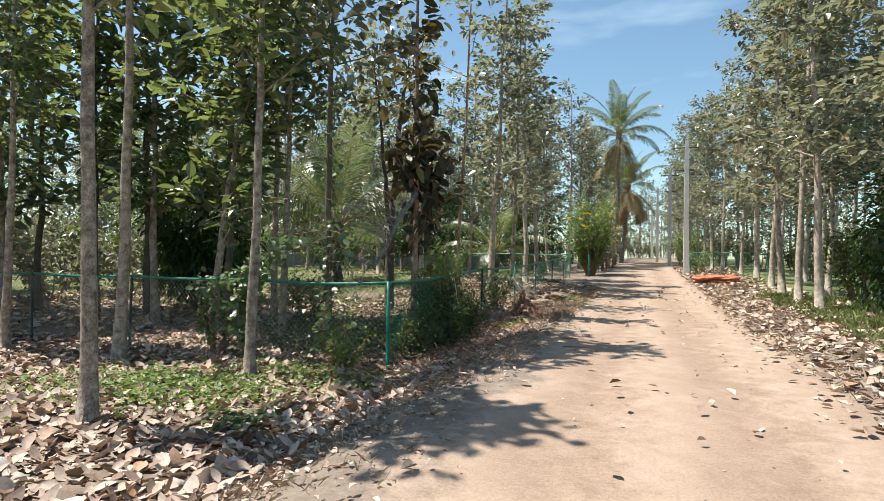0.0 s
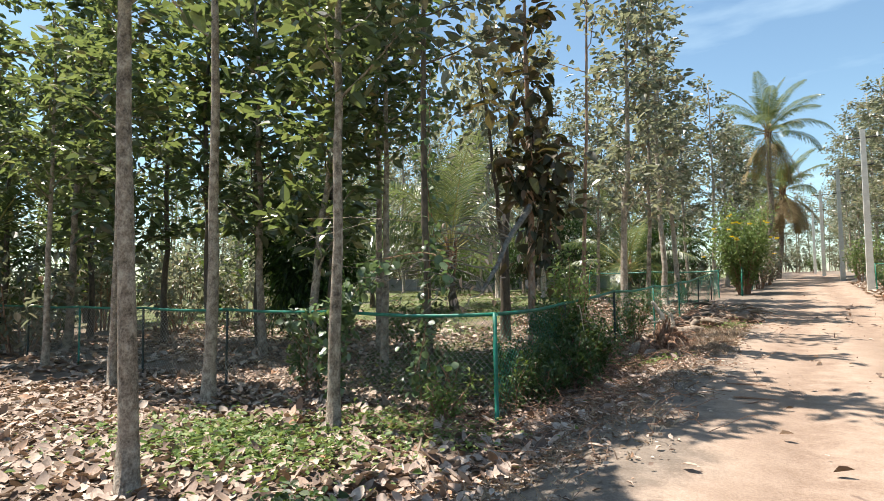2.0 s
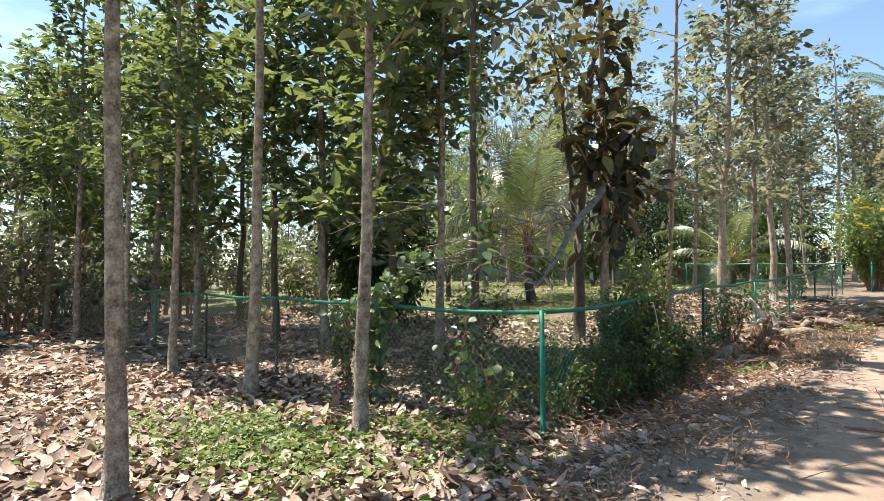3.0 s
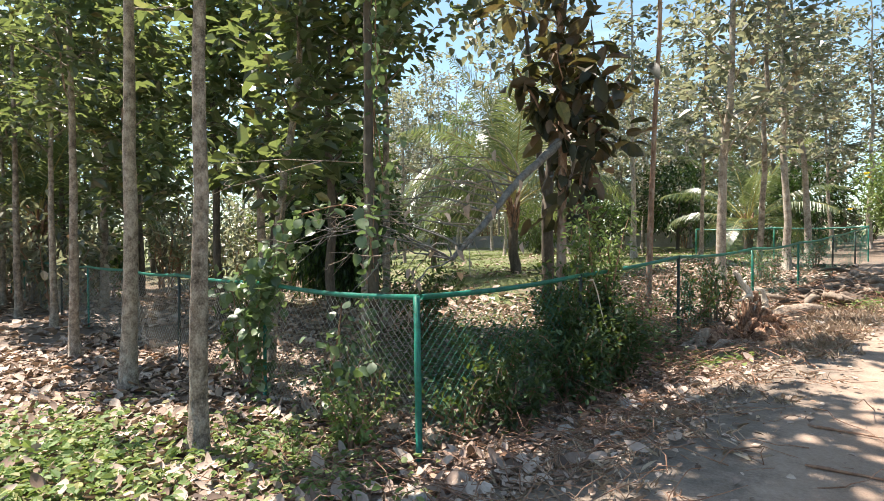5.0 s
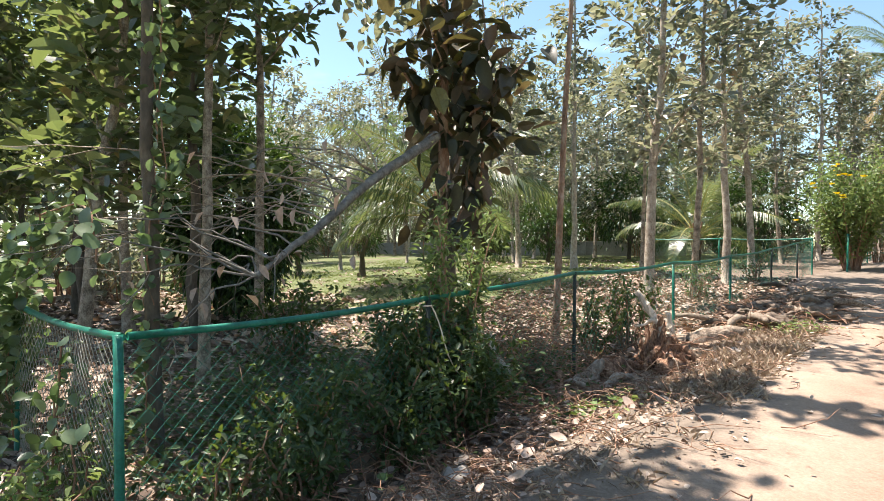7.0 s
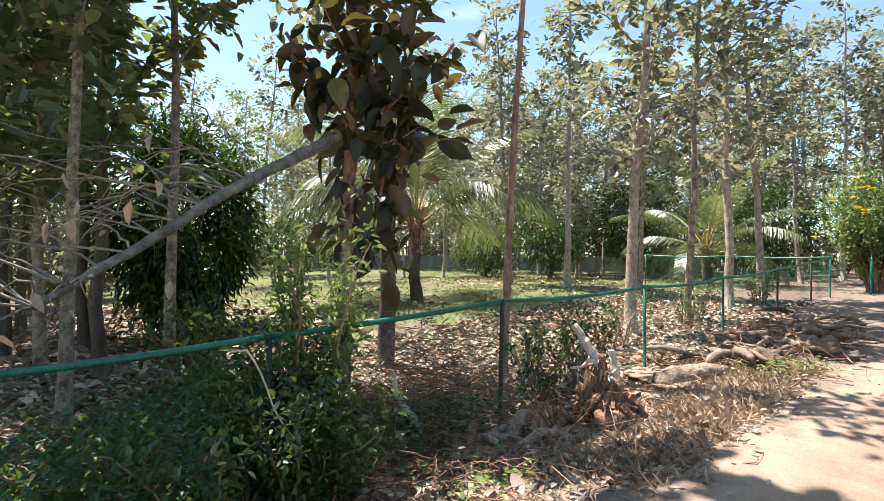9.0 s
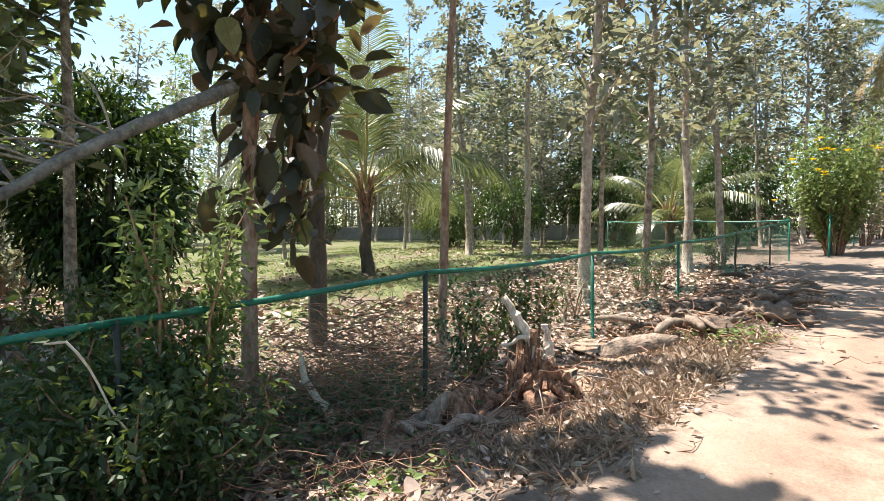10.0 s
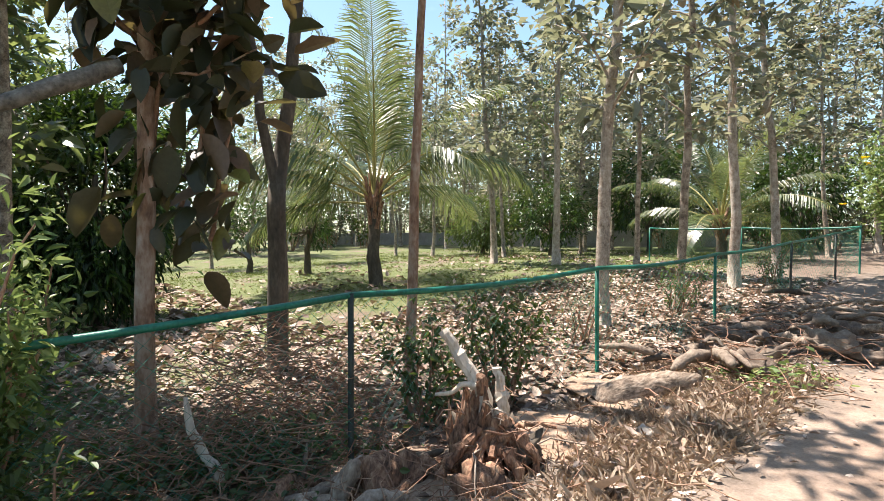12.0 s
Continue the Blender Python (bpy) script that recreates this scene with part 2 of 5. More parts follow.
def ground_material():
    """Sandy track between x = -1.6 and 2, dusty verges, leaf mould under the trees, turf in the orchard."""
    m, n, l = nodes_of("earth_track_and_verges")
    b = n["Principled BSDF"]
    tc = n.new("ShaderNodeTexCoord")
    sep = n.new("ShaderNodeSeparateXYZ")
    l.new(tc.outputs["Object"], sep.inputs[0])

    def noise_at(scale, detail=6, rough=0.6):
        a = n.new("ShaderNodeTexNoise")
        a.inputs["Scale"].default_value, a.inputs["Detail"].default_value, a.inputs["Roughness"].default_value = scale, detail, rough
        l.new(tc.outputs["Object"], a.inputs["Vector"])
        return a.outputs["Fac"]

    def calc(op, x, y, z=None):
        k = n.new("ShaderNodeMath")
        k.operation = op
        for i, v in enumerate((x, y, z)):
            if v is None:
                continue
            if isinstance(v, (int, float)):
                k.inputs[i].default_value = v
            else:
                l.new(v, k.inputs[i])
        return k.outputs[0]

    def span(v, lo, hi):
        k = n.new("ShaderNodeMapRange")
        k.interpolation_type = "SMOOTHSTEP"
        k.inputs[1].default_value, k.inputs[2].default_value = lo, hi
        l.new(v, k.inputs[0])
        return k.outputs[0]

    def blend(fac, a, c):
        k = n.new("ShaderNodeMix")
        k.data_type = "RGBA"
        l.new(fac, k.inputs[0])
        l.new(a, k.inputs[6])
        l.new(c, k.inputs[7])
        return k.outputs[2]

    broad, mid, fine = noise_at(0.7), noise_at(4.0, 8, 0.7), noise_at(45.0, 4, 0.7)
    xw = calc("MULTIPLY_ADD", broad, 1.6, calc("ADD", sep.outputs[0], -0.8))
    xw = calc("MULTIPLY_ADD", mid, 0.9, calc("ADD", xw, -0.45))
    grit = calc("MULTIPLY_ADD", fine, 0.5, calc("MULTIPLY_ADD", mid, 0.6, -0.05))
    sand = ramp_of(n, [(0.25, (0.19, 0.122, 0.084)), (0.5, (0.315, 0.225, 0.166)), (0.72, (0.42, 0.317, 0.244))])
    dust = ramp_of(n, [(0.25, (0.09, 0.066, 0.05)), (0.5, (0.2, 0.157, 0.122)), (0.78, (0.34, 0.275, 0.22))])
    mould = ramp_of(n, [(0.25, (0.07, 0.05, 0.036)), (0.5, (0.18, 0.13, 0.096)), (0.78, (0.32, 0.25, 0.19))])
    turf = ramp_of(n, [(0.25, (0.045, 0.06, 0.02)), (0.5, (0.11, 0.135, 0.045)), (0.78, (0.27, 0.235, 0.135))])
    track = calc("MULTIPLY", calc("SINE", calc("MULTIPLY_ADD", xw, 4.5, 1.0), 0.0), 0.07)
    l.new(calc("ADD", grit, track), sand.inputs[0])
    for r in (dust, mould, turf):
        l.new(grit, r.inputs[0])
    road = calc("MULTIPLY", span(xw, -1.75, -1.05), calc("SUBTRACT", 1.0, span(xw, 1.75, 2.35)))
    under = span(calc("MULTIPLY", xw, -1.0), 2.9, 3.9)
    orchard = calc("MULTIPLY", span(calc("MULTIPLY", xw, -1.0), 5.8, 8.0), span(calc("MULTIPLY_ADD", mid, 3.0, sep.outputs[1]), 13.0, 16.0))
    orchard = calc("MULTIPLY", orchard, span(broad, 0.32, 0.5))
    right = span(xw, 3.6, 4.6)
    col = blend(under, dust.outputs[0], mould.outputs[0])
    col = blend(orchard, col, turf.outputs[0])
    col = blend(right, col, turf.outputs[0])
    col = blend(road, col, sand.outputs[0])
    l.new(col, b.inputs["Base Color"])
    b.inputs["Roughness"].default_value = 0.95
    bp = n.new("ShaderNodeBump")
    bp.inputs["Strength"].default_value, bp.inputs["Distance"].default_value = 0.75, 0.03
    l.new(grit, bp.inputs["Height"])
    l.new(bp.outputs[0], b.inputs["Normal"])
    return m


# ---- mesh helpers ----
rng = np.random.default_rng(7)


def sstep(v, lo, hi):
    k = np.clip((v - lo) / (hi - lo), 0, 1)
    return k * k * (3 - 2 * k)


def ground_z(x, y):
    """Height of the ground: a track that climbs gently, lower land beside it."""
    x, y = np.asarray(x, float), np.asarray(y, float)
    road = np.interp(y, [-20, 0, 5, 8, 12, 16, 20, 26, 32, 45, 60, 120, 400], [-0.3, 0.08, 0.15, 0.2, 0.32, 0.42, 0.58, 0.82, 1.08, 1.6, 2.2, 3.6, 5.0])
    left = np.interp(y, [-20, 7, 10.4, 13.5, 16.5, 19.6, 24, 32, 60, 120, 400], [-0.3, -0.28, -0.1, 0.08, 0.28, 0.45, 0.75, 1.0, 2.0, 3.4, 5.0])
    z = road + (left - road) * sstep(-x, 1.7, 3.5)
    z = z + 0.25 * sstep(-x, 6, 9) * sstep(y, 14, 18) * (1 - sstep(y, 25, 30)) * (1 - sstep(-x, 15, 22))
    z = z + 0.1 * sstep(x, 2.0, 3.0) - 0.15 * sstep(x, 4.5, 7)
    rut = np.exp(-((x + 0.55) / 0.28) ** 2) + np.exp(-((x - 0.85) / 0.28) ** 2)
    return z - 0.025 * rut


def gz(x, y):
    return float(ground_z(x, y))


def quad_mesh(name, verts, quads, material, smooth=False):
    """A mesh from arrays of points and of four-cornered faces."""
    verts, quads = np.asarray(verts, np.float32), np.asarray(quads, np.int32)
    me = bpy.data.meshes.new(name)
    me.vertices.add(len(verts))
    me.vertices.foreach_set("co", verts.ravel())
    me.loops.add(quads.size)
    me.loops.foreach_set("vertex_index", quads.ravel())
    me.polygons.add(len(quads))
    me.polygons.foreach_set("loop_start", np.arange(0, quads.size, 4, dtype=np.int32))
    me.polygons.foreach_set("use_smooth", np.full(len(quads), smooth, dtype=bool))
    me.update(calc_edges=True)
    me.materials.append(material)
    return me


def put(name, me, parent=None, label=""):
    ob = new(name, me)
    if parent is not None:
        ob.parent = parent
    return tagged(ob, label)


def thing(name, x, y, z, label, category, group="", kind=""):
    ob = new(name)
    ob.location = (x, y, z)
    return tagged(ob, label, category, group, kind)


class Shape:
    """Collects points and quads."""

    def __init__(self):
        self.v, self.q, self.n = [], [], 0

    def add(self, v, q):
        self.v.append(np.asarray(v, float))
        self.q.append(np.asarray(q, int) + self.n)
        self.n += len(v)
        return self

    def tube(self, pts, radii, sides=8, bumpy=0.0):
        pts = np.asarray(pts, float)
        k = len(pts)
        radii = np.broadcast_to(np.asarray(radii, float), (k,))
        tang = np.gradient(pts, axis=0)
        tang /= np.linalg.norm(tang, axis=1, keepdims=True) + 1e-9
        ref = np.array([0.0, 0, 1]) if abs(tang[:, 2]).mean() < 0.8 else np.array([1.0, 0, 0])
        a = np.cross(tang, ref)
        a /= np.linalg.norm(a, axis=1, keepdims=True) + 1e-9
        c = np.cross(tang, a)
        ang = np.arange(sides) * 2 * np.pi / sides
        rr = radii[:, None] * (1 + bumpy * rng.normal(size=(k, sides)))
        v = pts[:, None, :] + rr[..., None] * (np.cos(ang)[None, :, None] * a[:, None, :] + np.sin(ang)[None, :, None] * c[:, None, :])
        v = v.reshape(-1, 3)
        i, j = np.meshgrid(np.arange(k - 1), np.arange(sides), indexing="ij")
        j2 = (j + 1) % sides
        q = np.stack([i * sides + j, i * sides + j2, (i + 1) * sides + j2, (i + 1) * sides + j], -1).reshape(-1, 4)
        caps = []
        if sides % 2 == 0:
            for base in (0, (k - 1) * sides):
                for s in range(sides // 2 - 1):
                    caps.append([base + s, base + s + 1, base + sides - 2 - s, base + sides - 1 - s])
        if caps:
            q = np.vstack([q, caps])
        return self.add(v, q)

    def leaves(self, pos, way, length, width=0.5, fold=0.12, droop=0.1, up=None):
        pos, way = np.asarray(pos, float), np.asarray(way, float)
        k = len(pos)
        if k == 0:
            return self
        length = np.broadcast_to(np.asarray(length, float), (k,))[:, None]
        d = way / (np.linalg.norm(way, axis=1, keepdims=True) + 1e-9)
        u = np.array([0, 0, 1.0]) + rng.normal(0, 0.45, (k, 3)) if up is None else up
        s = np.cross(d, u)
        s /= np.linalg.norm(s, axis=1, keepdims=True) + 1e-9
        nn = np.cross(s, d)
        f = fold * length * rng.uniform(0.4, 1.5, (k, 1))
        w = width * length * rng.uniform(0.85, 1.15, (k, 1)) * 0.5
        dr = droop * length * rng.uniform(0.0, 2.0, (k, 1))
        m1, m2 = pos + d * length * 0.33, pos + d * length * 0.7 - nn * dr * 0.4
        v = np.stack([pos, m1 + s * w + nn * f, m2 + s * w * 0.75 + nn * f * 0.7, pos + d * length - nn * dr, m2 - s * w * 0.75 + nn * f * 0.7, m1 - s * w + nn * f], 1).reshape(-1, 3)
        o = np.arange(k)[:, None] * 6
        q = np.concatenate([o + np.array([[0, 1, 2, 3]]), o + np.array([[0, 3, 4, 5]])], 1).reshape(-1, 4)
        return self.add(v, q)

    def broad(self, pos, way, length, width=0.6, droop=0.25, up=None):
        """Larger leaves with a rounded outline, a raised margin and a bent midrib."""
        pos, way = np.asarray(pos, float), np.asarray(way, float)
        k = len(pos)
        length = np.broadcast_to(np.asarray(length, float), (k,))[:, None]
        d = way / (np.linalg.norm(way, axis=1, keepdims=True) + 1e-9)
        u = np.array([0, 0, 1.0]) + rng.normal(0, 0.4, (k, 3)) if up is None else up
        sd = np.cross(d, u)
        sd /= np.linalg.norm(sd, axis=1, keepdims=True) + 1e-9
        nn = np.cross(sd, d)
        bend = droop * rng.uniform(-0.4, 1.6, (k, 1)) * length
        cup = rng.uniform(0.02, 0.2, (k, 1)) * length
        st, wd = (0.0, 0.1, 0.28, 0.5, 0.72, 0.9, 1.0), (0.04, 0.55, 0.92, 1.0, 0.78, 0.38, 0.02)
        rows = []
        for a, w in zip(st, wd):
            mid = pos + d * length * a - nn * bend * a * a
            for sg in (-1, 0, 1):
                wave = rng.normal(0, 0.025, (k, 1)) * length * w * abs(sg)
                rows.append(mid + sd * sg * w * width * 0.5 * length + nn * (cup * abs(sg) * w + wave))
        v = np.stack(rows, 1).reshape(-1, 3)
        o = np.arange(k)[:, None] * 21
        q = np.concatenate([o + np.array([[3 * i + j, 3 * i + j + 1, 3 * i + j + 4, 3 * i + j + 3]]) for i in range(6) for j in (0, 1)], 1).reshape(-1, 4)
        return self.add(v, q)

    def mesh(self, name, material, smooth=False):
        return quad_mesh(name, np.concatenate(self.v), np.concatenate(self.q), material, smooth)


def wander(a, c, k, amount):
    """A line from a to c in k points that strays a little."""
    a, c = np.asarray(a, float), np.asarray(c, float)
    s = np.linspace(0, 1, k)[:, None]
    stray = np.cumsum(rng.normal(0, amount / np.sqrt(k), (k, 3)), 0)
    stray -= stray[0] + (stray[-1] - stray[0]) * s
    return a + (c - a) * s + stray


def lump(name, size, material, seed, rough=0.25, sub=3):
    """A rounded irregular mass resting on z = 0."""
    bm = bmesh.new()
    bmesh.ops.create_icosphere(bm, subdivisions=sub, radius=1.0)
    for v in bm.verts:
        p = v.co.copy()
        k = 1 + rough * noise.noise(p * 1.6 + Vector((seed * 7.3, seed, 0))) + 0.5 * rough * noise.noise(p * 4.5 + Vector((0, seed * 3.1, seed)))
        v.co = Vector((p.x * size[0], p.y * size[1], max(p.z * 0.5 + 0.38, 0.0) * size[2] * 1.15)) * k
    me = bpy.data.meshes.new(name)
    bm.to_mesh(me)
    bm.free()
    me.materials.append(material)
    for p in me.polygons:
        p.use_smooth = True
    return me


# ---- ground ----
def stretch_axis(lo, hi, step, far):
    core = np.arange(lo, hi + step / 2, step)
    out = step * 1.5 * 1.28 ** np.arange(0, 60)
    low = lo - np.cumsum(out)
    high = hi + np.cumsum(out)
    return np.concatenate([low[low > -far][::-1], core, high[high < far]])


gx, gy = stretch_axis(-9.0, 5.0, 0.11, 900), stretch_axis(1.0, 24.0, 0.11, 900)
GX, GY = np.meshgrid(gx, gy, indexing="ij")
GZ = ground_z(GX, GY)
rough_k = 0.35 + 0.65 * (sstep(-GX, 1.5, 2.6) + sstep(GX, 1.8, 2.6))
flat = np.array([noise.fractal(Vector((a * 0.9, c * 0.9, 0)), 1.0, 2.0, 4) for a, c in zip(GX.ravel(), GY.ravel())]).reshape(GX.shape)
fine = np.array([noise.noise(Vector((a * 4.1, c * 4.1, 3.0))) for a, c in zip(GX.ravel(), GY.ravel())]).reshape(GX.shape)
near_k = 1 - sstep(np.hypot(GX, GY - 12), 40, 90)
GZ = GZ + near_k * rough_k * (0.05 * flat + 0.022 * fine)
ni, nj = GX.shape
ii, jj = np.meshgrid(np.arange(ni - 1), np.arange(nj - 1), indexing="ij")
gq = np.stack([ii * nj + jj, (ii + 1) * nj + jj, (ii + 1) * nj + jj + 1, ii * nj + jj + 1], -1).reshape(-1, 4)
ground = put("ground", quad_mesh("ground", np.stack([GX, GY, GZ], -1).reshape(-1, 3), gq, ground_material(), True))
tagged(ground, "sandy orange earth track with dusty leaf-strewn verges", "ground", kind="structure")


# ---- trees ----
def tree_variant(name, label, category, height, radius, crown_from, spread, limbs, leaves_each, leaf, bark, leaf_mat, wobble=0.25, trunk_leaves=60, split=True, droop=0.25, width=0.55, group="", big=False):
    """A straight plantation tree: tapered trunk, rising limbs and broad leaves along them. Stands at the origin."""
    root = thing(name, 0, 0, 0, label, category, group)
    top = np.array([rng.normal(0, wobble), rng.normal(0, wobble), height])
    path = wander((0, 0, -0.12), top, 16, wobble * 0.5)
    s = np.linspace(0, 1, 16)
    rad = radius * (1 - 0.82 * s) * (1 + 0.35 * np.exp(-s * 40))
    trunk = Shape().tube(path, rad, 10, 0.035)
    crown = Shape()
    limb_shape = Shape()
    for i in range(limbs):
        h = crown_from + (height * 0.96 - crown_from) * ((i + rng.uniform(0, 0.9)) / limbs)
        base = np.array([np.interp(h, path[:, 2], path[:, k]) for k in range(3)])
        az = i * 2.4 + rng.uniform(-0.5, 0.5)
        reach = spread * rng.uniform(0.55, 1.1) * (1 - 0.45 * (h - crown_from) / max(height - crown_from, 0.1))
        tip = base + np.array([math.cos(az) * reach, math.sin(az) * reach, reach * rng.uniform(0.35, 1.0)])
        lp = wander(base, tip, 6, 0.12)
        shp = Shape() if split else limb_shape
        shp.tube(lp, np.linspace(radius * 0.24, radius * 0.05, 6), 6)
        if split:
            put("limb", shp.mesh("limb", bark, True), root)
        k = leaves_each
        at = rng.uniform(0.15, 1.05, k) ** 0.8
        pos = np.stack([np.interp(at, np.linspace(0, 1, 6), lp[:, c]) for c in range(3)], 1)
        way = rng.normal(0, 1, (k, 3)) + 0.7 * (tip - base) / (np.linalg.norm(tip - base) + 1e-6)
        way[:, 2] = way[:, 2] * 0.5 - droop
        way /= np.linalg.norm(way, axis=1, keepdims=True)
        grow = crown.broad if big else crown.leaves
        grow(pos + way * rng.uniform(0.02, 0.28, (k, 1)) + rng.normal(0, 0.12, (k, 3)), way, leaf * rng.uniform(0.5, 1.25, k), width)
    k = trunk_leaves
    hh = rng.uniform(crown_from, height * 1.02, k)
    pos = np.stack([np.interp(hh, path[:, 2], path[:, c]) for c in range(3)], 1)
    way = rng.normal(0, 1, (k, 3))
    way[:, 2] = way[:, 2] * 0.4 - droop * 0.5
    way /= np.linalg.norm(way, axis=1, keepdims=True)
    grow(pos + way * 0.15, way, leaf * rng.uniform(0.5, 1.2, k), width)
    if not split:
        trunk.add(np.concatenate(limb_shape.v), np.concatenate(limb_shape.q))
    put("trunk", trunk.mesh("trunk", bark, True), root)
    put("crown", crown.mesh("crown", leaf_mat), root)
    return root


def place(root, x, y, turn=0.0, size=1.0, lean=(0, 0), first=False, sink=0.0):
    m = pose(x, y, gz(x, y) - sink, lean[0], lean[1], turn) @ Matrix.Scale(size, 4)
    if first:
        root.matrix_basis = m
        return root
    return copy_thing(root, m)


def plant(variants, spots, sizes=(0.9, 1.12)):
    """Sets the variants in turn on the spots; the first use of each is the variant itself."""
    used = set()
    for i, (x, y) in enumerate(spots):
        k = int(rng.integers(len(variants)))
        for r in range(len(variants)):
            if r not in used:
                k = r
                break
        place(variants[k], x, y, rng.uniform(0, 360), rng.uniform(*sizes), (rng.normal(0, 1.0), rng.normal(0, 1.0)), first=k not in used)
        used.add(k)


# roadside row in front of the wire fence: bare grey trunks, crowns high up; two shade casters stand behind it
FRONT = [tree_variant("teak_tree", "young plantation tree with bare pale grey trunk and high green crown", "tree", 10.8 + 0.6 * i, 0.1, 4.8, 1.55, (18, 18, 7)[i], (62, 62, 14)[i], 0.29, BARK, LEAF_GREEN, 0.14, (60, 60, 14)[i], group="trees along the front fence") for i in range(3)]
# last two spots are added trees, there only to shade litter and verge
for i, (x, y, s) in enumerate([(-5.5, 6.84, 0.86), (-5.55, 4.31, 0.88), (-8.4, 7.06, 1.0), (-11.25, 7.05, 0.9), (-14.9, 7.4, 0.9), (-18.0, 7.2, 1.0), (-21.6, 7.3, 0.95), (-25.3, 7.2, 1.0), (-29.0, 7.2, 1.0), (-8.7, 11.7, 1.0), (-7.3, 10.1, 0.95)]):
    place(FRONT[i if i < 3 else i % 2], x, y, 70 * i, s, (0.3 if i == 2 else 0.0, -1.2 if i == 1 else 2.2 if i == 2 else 0.5), first=i < 3)

# dense green plantation behind the front fence
GREEN = [tree_variant("teak_tree", "slim plantation tree thick with broad green leaves", "tree", 8.5 + 0.7 * i, 0.1, 2.0 + 0.35 * i, 1.5, 18, 54, 0.33, BARK_DARK if i % 2 else BARK, LEAF_GREEN, 0.25, 70, group="trees of the green plantation") for i in range(4)]
plant(GREEN, [(-8.15, 8.9), (-9.48, 11.0), (-11.4, 10.6), (-13.1, 10.3), (-12.6, 11.5), (-14.4, 8.9), (-16.2, 11.0), (-17.6, 9.0), (-19.8, 10.6), (-21.2, 8.8), (-23.0, 11.4), (-24.5, 9.0), (-27.0, 10.0), (-29.5, 8.8), (-31.0, 11.6), (-34.0, 9.5), (-36.0, 12.0), (-20.0, 4.4), (-24.0, 4.4), (-29.0, 4.0), (-34.0, 5.0), (-39.0, 7.0), (-21.0, 1.0), (-28.0, 1.0), (-36.0, 1.0), (-26.5, 13.5), (-31.0, 14.5), (-36.0, 16.0)])

# row inside the side fence
SIDE = [tree_variant("teak_tree", "tall plantation tree with pale trunk and dusty olive leaves", "tree", 11.0 + 0.5 * i, 0.115 - 0.025 * (i % 2), 2.9 + 0.3 * i, 1.6, 21, 50, 0.27, (BARK_PALE, BARK, BARK_PALE)[i], LEAF_DUSTY, 0.22, 70, group="trees along the side fence") for i in range(3)]
for i, (x, y, s) in enumerate([(-4.98, 18.8, 1.0), (-4.92, 21.27, 0.95), (-4.76, 23.66, 1.0), (-4.8, 26.5, 1.0), (-5.6, 35.0, 1.0), (-4.8, 38.5, 1.05), (-4.4, 41, 1.0), (-4.2, 43, 1.0), (-4.3, 48, 1.0), (-4.0, 53, 1.0), (-7.72, 24.95, 0.9), (-9.85, 24.33, 0.95), (-11.9, 23.9, 0.9), (-14.6, 27.5, 0.9)]):
    place(SIDE[i % 3], x, y, 77 * i, s, (rng.normal(0, 0.8), rng.normal(0, 0.8)), first=i < 3)
reddish = tree_variant("teak_tree", "slim tree with reddish flaking bark at its foot", "tree", 11.5, 0.062, 6.0, 1.2, 10, 24, 0.24, BARK_RED, LEAF_DUSTY, 0.1, 30)
place(reddish, -4.97, 14.86, 20, 1.0, (0, 1.6), first=True)
vine_host = tree_variant("teak_tree", "tall tree whose stem is wrapped in climbing vines", "tree", 10.5, 0.07, 5.2, 2.0, 22, 60, 0.26, BARK_DARK, LEAF_DUSTY, 0.12, 60)
place(vine_host, -5.35, 8.79, 0, 1.0, (0, 0), first=True)

# row on the other side of the track
RIGHT = [tree_variant("teak_tree", "tall roadside tree with pale slim trunk and dusty grey-green leaves", "tree", 11.0 + 0.6 * i, 0.1, 2.9, 1.75, 20, 85, 0.24, BARK_PALE, LEAF_DUSTY, 0.2, 110, group="trees across the track") for i in range(3)]
right_spots = [(3.95, 15.5), (3.98, 17.7), (4.13, 20.3), (4.5, 23.9), (4.7, 28.0), (4.6, 31.5), (4.3, 36.0), (4.2, 40.0), (4.1, 44.0), (4.0, 48.5), (3.8, 53.0), (3.7, 58.0), (5.8, 22.0), (6.4, 18.6), (6.6, 26.0), (7.0, 30.0), (7.0, 35.0), (6.8, 40.0), (9.0, 20.5), (9.2, 24.5), (9.5, 29.0), (10.0, 34.0), (12.0, 23.0), (12.4, 28.0), (15.0, 25.0), (15.0, 32.0), (4.2, 11.5), (6.5, 9.0), (7.0, 14.0), (9.6, 16.0)]
plant(RIGHT, right_spots, (0.92, 1.1))

# woods that close the view
AIRY = [tree_variant("fruit_tree", "tall airy tree with small light-green leaves in the orchard", "tree", 8.6 + 0.8 * i, 0.08, 2.4, 1.9, 18, 75, 0.2, BARK, LEAF_BRIGHT if i else LEAF_DUSTY, 0.3, 60, split=False, group="airy trees in the orchard") for i in range(2)]
for i, (x, y, t) in enumerate([(-20.0, 22.0, 0.95), (-23.5, 19.5, 0.9), (-17.6, 26.4, 0.95), (-21.5, 27.5, 1.0), (-26.0, 24.0, 1.0), (-27.5, 18.0, 0.9), (-14.8, 33.0, 0.95), (-18.5, 35.0, 1.05)]):
    place(AIRY[i % 2], x, y, 70 * i, t, first=i < 2)
WOOD = [tree_variant("woodland_tree", "woodland tree with dusty olive foliage", "tree", 9.5 + 1.0 * i, 0.085, 1.3 + 0.5 * i, 1.8, 15, 60, 0.25, BARK_PALE if i % 2 else BARK, LEAF_DUSTY, 0.35, 60, split=False, group="trees of the far woods") for i in range(4)]
wood_spots = []
